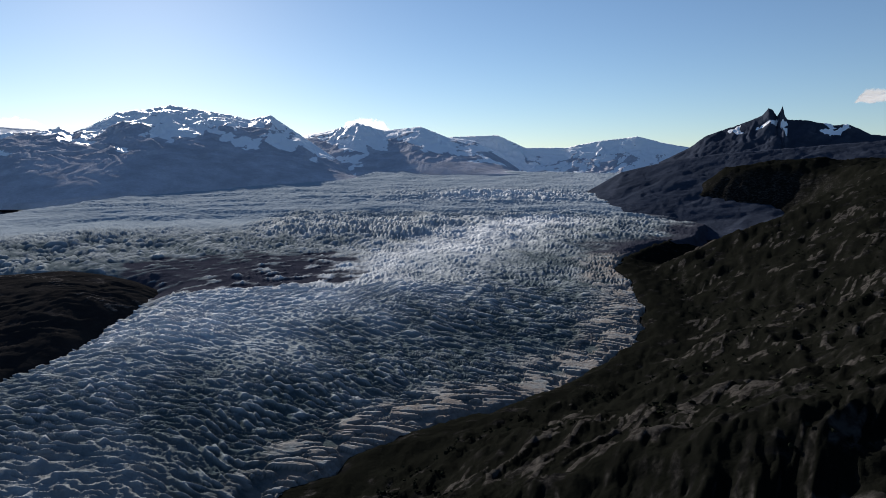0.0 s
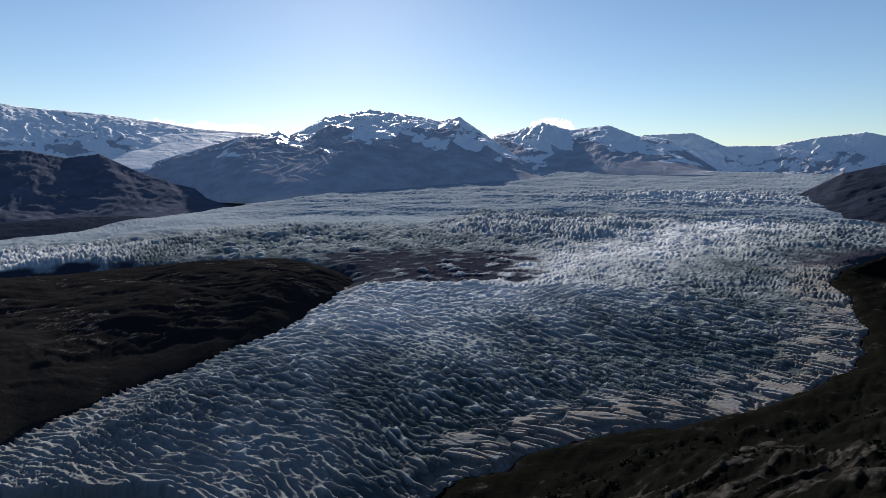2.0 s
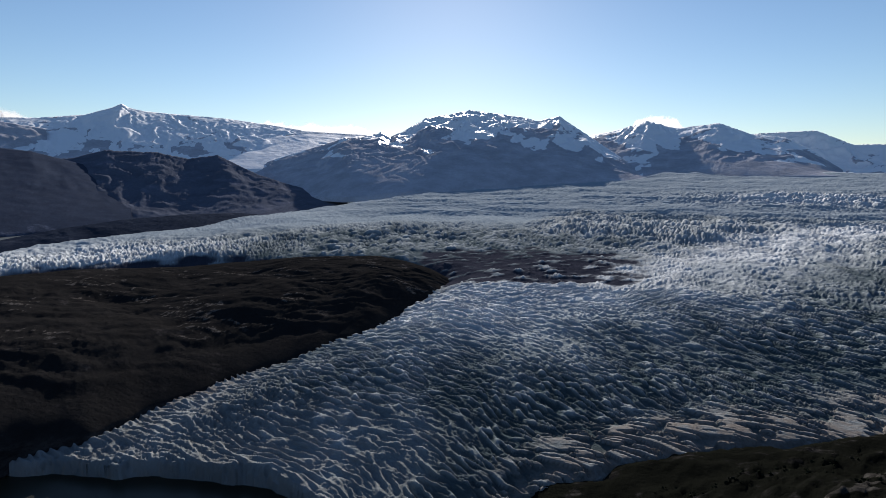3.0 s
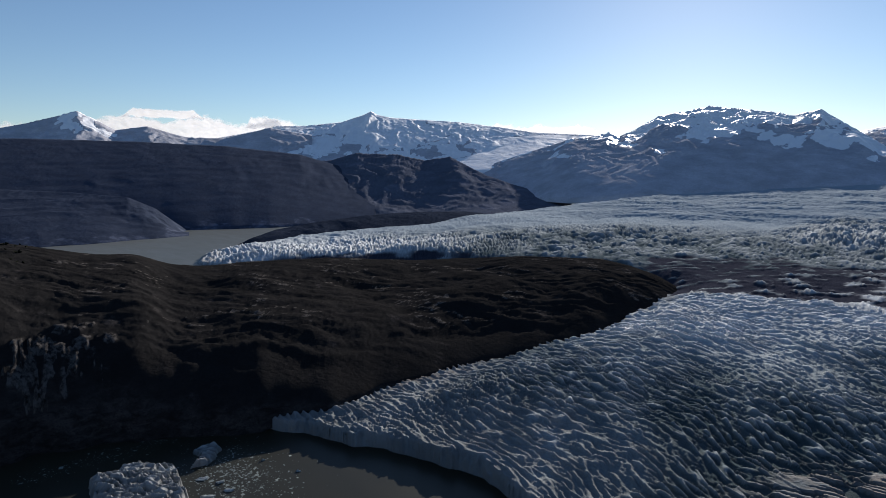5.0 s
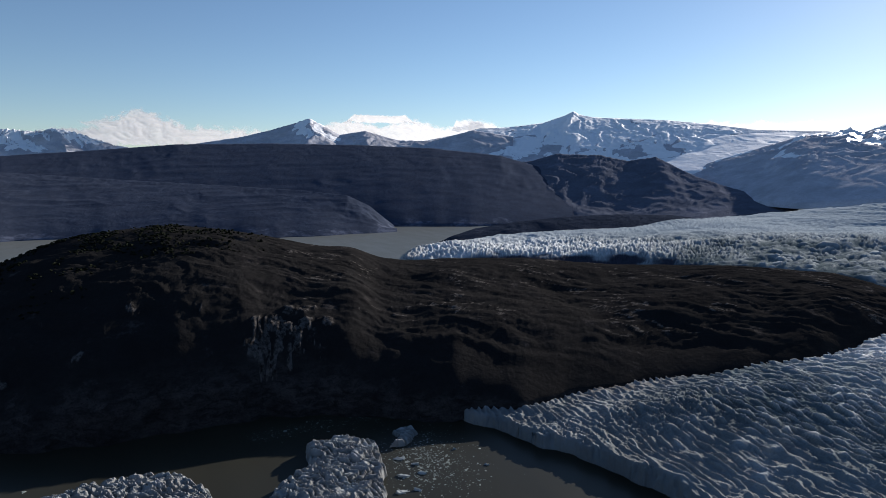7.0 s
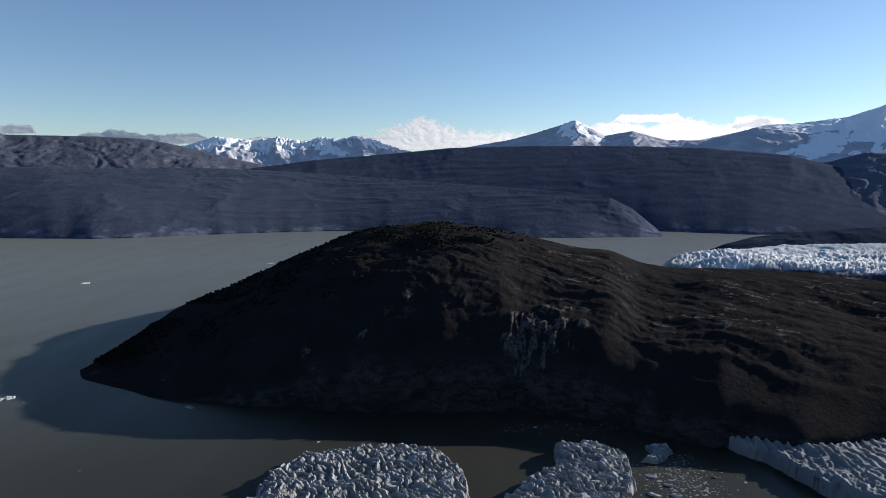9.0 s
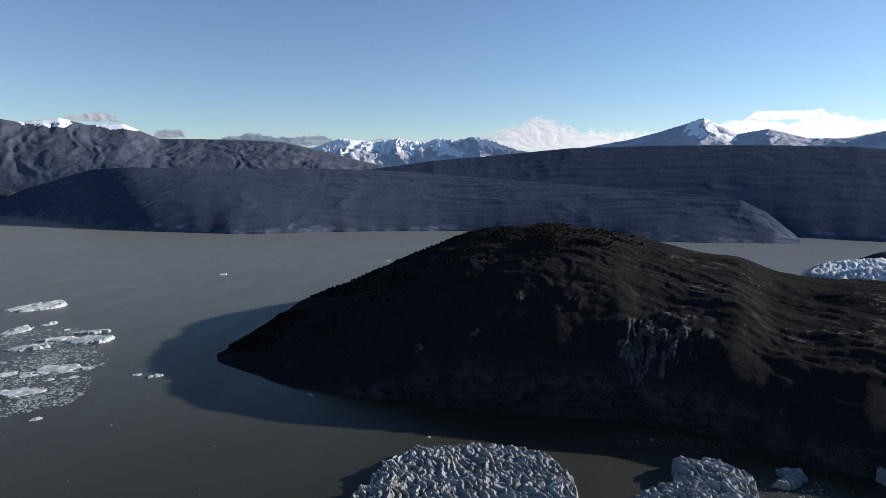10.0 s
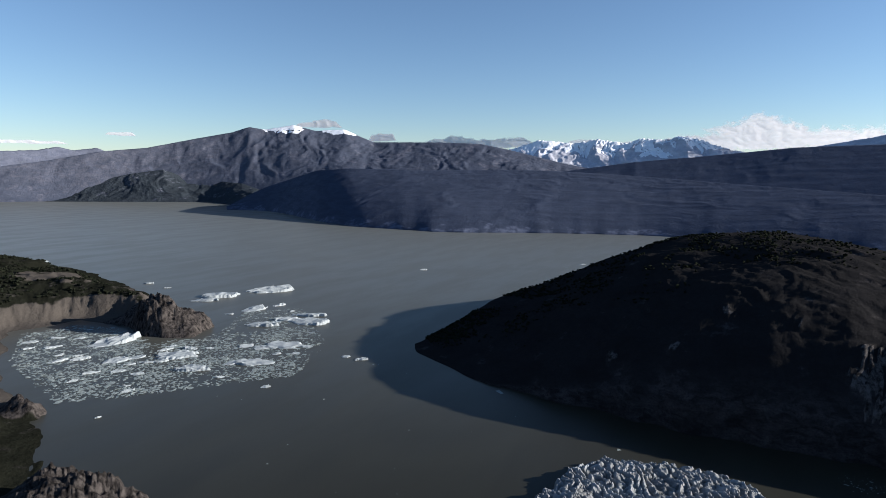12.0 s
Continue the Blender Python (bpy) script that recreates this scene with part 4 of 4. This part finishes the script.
def floe(x, y, wide, seed):
    """A small weathered berg: a worn slab with a few knobs on it."""
    rng = random.Random(seed)
    long, thick = wide * 0.52, max(1.0, wide * rng.uniform(0.05, 0.11))
    deep = long * rng.uniform(0.42, 0.7)
    n = 34
    gx, gy = np.meshgrid(np.linspace(-1.25, 1.25, n), np.linspace(-1.25, 1.25, n))
    edge = 1 - np.hypot(gx, gy) + 0.30 * fbm(gx * 1.7 + seed * 7.3, gy * 1.7, 4, seed)
    knob = ridged(gx * 0.8 + seed, gy * 0.8 - seed, 3, seed + 2) - 0.35
    lean = rng.uniform(-0.8, 0.8) * gx + rng.uniform(-0.6, 0.6) * gy
    z = np.where(edge > 0, smooth(0, 0.12, edge) * thick * np.clip(0.5 + 0.9 * knob + lean * 0.9, 0.15, 2.2), -0.6)
    me = sheet_mesh("ice_floe", gx * long, gy * deep, z, keep=edge > 0, soft=False)
    ob = add("ice_floe", me, FLOE)
    turn = math.atan2(y, x) + math.pi / 2 + rng.uniform(-0.5, 0.5)
    ob.matrix_world = pose(x, y, 0, 0, 0, math.degrees(turn))
    size = "large" if wide > 45 else "mid-sized" if wide > 20 else "small"
    return tagged(ob, size + " white weathered ice floe on the silty lake", "ice floe", "drifting ice floes")


for k, (x, y, wide) in enumerate([(-455, -659, 50), (-452, -550, 40), (-427, -498, 30), (-462, -478, 19), (-472, -459, 38), (-536, -474, 41), (-599, -565, 39), (-636, -554, 32), (-640, -520, 54), (-671, -545, 45), (-780, -714, 67), (-699, -625, 19), (-660, -639, 34),
                                  (-708, -757, 58), (-672, -752, 38), (-623, -648, 13), (-428, -582, 17), (-410, -590, 24), (-396, -629, 20), (-389, -558, 14), (-392, -534, 11), (-356, -499, 13), (-795, -1370, 20), (-534, -386, 10)]):
    floe(x, y, wide, 300 + k)
for k, (x, y, wide) in enumerate([(-535, -366, 14), (-1097, -596, 15), (-729, -951, 18), (-716, -885, 11), (-304, -466, 5), (-422, -396, 8), (-382, 150, 8), (-370, 157, 5), (-356, 156, 6), (-358, 144, 8), (-337, 145, 5), (-339, 135, 9), (-348, 201, 3), (-433, 122, 4), (-379, 192, 3),
                                  (-1104, -318, 22), (-1330, -330, 14)]):
    floe(x, y, wide, 350 + k)


# middling floes strewn through the brash
strew = random.Random(77)
strewn = 0
while strewn < 34:
    fx, fy = strew.uniform(-690, -330), strew.uniform(-760, -400)
    if edge_distance(np.array([fx]), np.array([fy]), BAY)[0] > 12:
        floe(fx, fy, strew.uniform(7, 19), 400 + strewn)
        strewn += 1


# ---------------------------------------------------------------- trees and scrub
def leafy_material():
    m = Nodes("dark beech scrub")
    g = m.tree.nodes.new("ShaderNodeNewGeometry")
    tone = m.mix(g.outputs["Random Per Island"], (0.009, 0.011, 0.008), (0.019, 0.022, 0.014))
    return m.finish(m.mix(m.noise(0.8, 5), tone, (0.013, 0.015, 0.010)), 1.0, 0.0)


LEAVES = leafy_material()
CROWNS = [chunk(60 + k, 0.9, 9) for k in range(8)]


def scrub():
    rng = random.Random(11)
    xs, ys = np.array([rng.uniform(-820, -150) for _ in range(11500)]), np.array([rng.uniform(-1500, -280) for _ in range(11500)])
    hx, hy = np.array([rng.uniform(-80, 620) for _ in range(6500)]), np.array([rng.uniform(60, 900) for _ in range(6500)])
    xs, ys = np.concatenate([xs, hx]), np.concatenate([ys, hy])
    d = edge_distance(xs + 8 * fbm(xs / 50, ys / 50, 4, 5), ys + 8 * fbm(xs / 50, ys / 50, 4, 6), SHORE)
    z = land_height(xs, ys, d)
    thick = fbm(xs / 70, ys / 70, 4, 17)
    for name, pick, least in (("spit_scrub", ys < -250, 32), ("hillside_scrub", ys > 0, 40)):
        places = []
        bare = (np.hypot(xs + 430, ys + 690) < 300) & (d < 60) & (ys < -540) | (np.hypot(xs + 585, ys + 965) < 70)
        for k in np.nonzero(pick & (d > least) & ~bare)[0]:
            if thick[k] > (-0.25 if name == "spit_scrub" else 0.12):
                wide = rng.uniform(3.0, 7.5) if name == "spit_scrub" else rng.uniform(1.2, 3.4)
                for _ in range(2):
                    places.append((rng.randrange(8), xs[k] + rng.gauss(0, wide * 0.3), ys[k] + rng.gauss(0, wide * 0.3), z[k] + wide * 0.25, wide * rng.uniform(0.7, 1.1), wide * rng.uniform(0.6, 1.0), rng.uniform(0, 6.3)))
        me = scattered(name, CROWNS, places)
        tagged(add(name, me, LEAVES), "dense dark-green beech scrub on the rock", "scrub", kind="stuff")


scrub()


def island_scrub():
    """Low trees along the island's rounded back."""
    x, y, z, bearing, u = ISLAND_PLAN
    rng = random.Random(12)
    thick = smooth(0.0, 0.35, fbm(x / 70, y / 70, 4, 18) + 0.25) * smooth(78, 90, bearing) * smooth(121, 116, bearing) * smooth(0.35, 0.7, u + 0.2 * fbm(x / 60, y / 60, 3, 14)) * smooth(1.35, 1.2, u)
    rows, cols = np.nonzero(thick > 0.05)
    places = []
    for _ in range(5200):
        k = rng.randrange(len(rows))
        i, j = rows[k], cols[k]
        if rng.random() < thick[i, j]:
            wide = rng.uniform(2.5, 5.5)
            places.append((rng.randrange(8), x[i, j] + rng.uniform(-1, 1), y[i, j] + rng.uniform(-1, 1), z[i, j] + wide * 0.25, wide, wide * rng.uniform(0.6, 1.0), rng.uniform(0, 6.3)))
    me = scattered("island_scrub", CROWNS, places)
    tagged(add("island_scrub", me, LEAVES), "dark beech scrub along the island's back", "scrub", kind="stuff")


island_scrub()


# ---------------------------------------------------------------- clouds
def cloud(a0, a1, low, high, seed, label, crown=None, away=4870.0, thin=0.0):
    """A billowing bank between two bearings and two heights over the eye's level, in degrees."""
    n, m = max(50, int((a1 - a0) * 15)), max(24, int((high - low) * 22))
    t, v = np.meshgrid(np.linspace(0, 1, n), np.linspace(0, 1, m))
    a, e = a0 + (a1 - a0) * t, low + (high - low) * v
    ends = smooth(0, 0.22, t) * smooth(1, 0.8, t)
    hill = (0.70 + 0.25 * grain(a * 0.35, 0 * a + seed, seed)) * ends if crown is None else knotted(crown, a)
    # rounded heads heaped on one another
    heads, bulge = 0.0, 0.0
    for k in range(5):
        f = 2.0 ** k
        heads = heads + (0.5 - np.abs(grain(a * 0.7 * f + seed * 3.1, e * 1.1 * f, seed + k))) * 0.55 ** k
        bulge = heads if k == 1 else bulge
    body = (hill - v) * 2.2 + 0.40 * ends * (heads - 0.2) * smooth(0, 0.3, hill) - thin
    body = np.minimum(body, 3.0 * v - 0.02 + 0.30 * fbm(a * 1.1, e * 2.0 + seed, 3, seed + 6))
    body = np.minimum(body, smooth(0, 0.08, t) * smooth(1, 0.92, t) * 1.5 - 0.1)
    x, y = polar(a, away - 4 * bulge * np.clip(body * 1.5, 0, 1))
    z = EYE + away * np.tan(np.radians(e))
    me = sheet_mesh("cloud", x, y, z, keep=body > -0.05, marks={"body": smooth(0.0, 0.34, body)})
    return tagged(add("cloud", me, CLOUD), label, "cloud", "clouds on the horizon")


cloud(77, 101, 1.6, 5.5, 1, "tall white cumulus cloud behind the ridge", [(77, 0), (78, 0.30), (80, 0.44), (83, 0.46), (86, 0.50), (87.3, 0.56), (88.4, 0.66), (89.2, 0.76), (90.2, 0.80), (90.9, 0.76), (91.6, 0.66), (92.6, 0.60), (93.8, 0.50), (95.5, 0.38), (97.5, 0.28), (99.5, 0.14), (101, 0)])
cloud(66.5, 73.6, 4.1, 5.15, 3, "small white cloud above the peak")
cloud(60.2, 63.8, 3.4, 4.9, 4, "small white cloud above the ridge")
cloud(55, 79, 2.2, 4.9, 5, "low white cloud bank behind the peaks")
cloud(30, 49.5, 2.4, 4.5, 6, "bright thin cloud over the icefield")
cloud(4.4, 9.6, 3.2, 4.85, 7, "white cap cloud behind a snowy summit")
cloud(125.5, 130.6, 3.75, 4.7, 8, "grey cloud clinging to the brown summit", thin=0.15)
cloud(107, 120, 2.0, 3.4, 9, "low white clouds behind the brown mountain")
cloud(142.6, 145.3, 2.7, 3.3, 10, "thin grey wisp of cloud", thin=0.35)
cloud(147, 154, 1.9, 2.4, 11, "thin grey streak of cloud", thin=0.3)
cloud(-38, -32.6, 4.9, 6.5, 12, "soft white cloud above the massif", thin=0.2)
cloud(120.8, 123.8, 2.6, 3.75, 13, "pale cloud behind the mountain's shoulder", thin=0.2)
cloud(97, 107, 2.0, 3.0, 14, "pale cloud bank behind the jagged range")
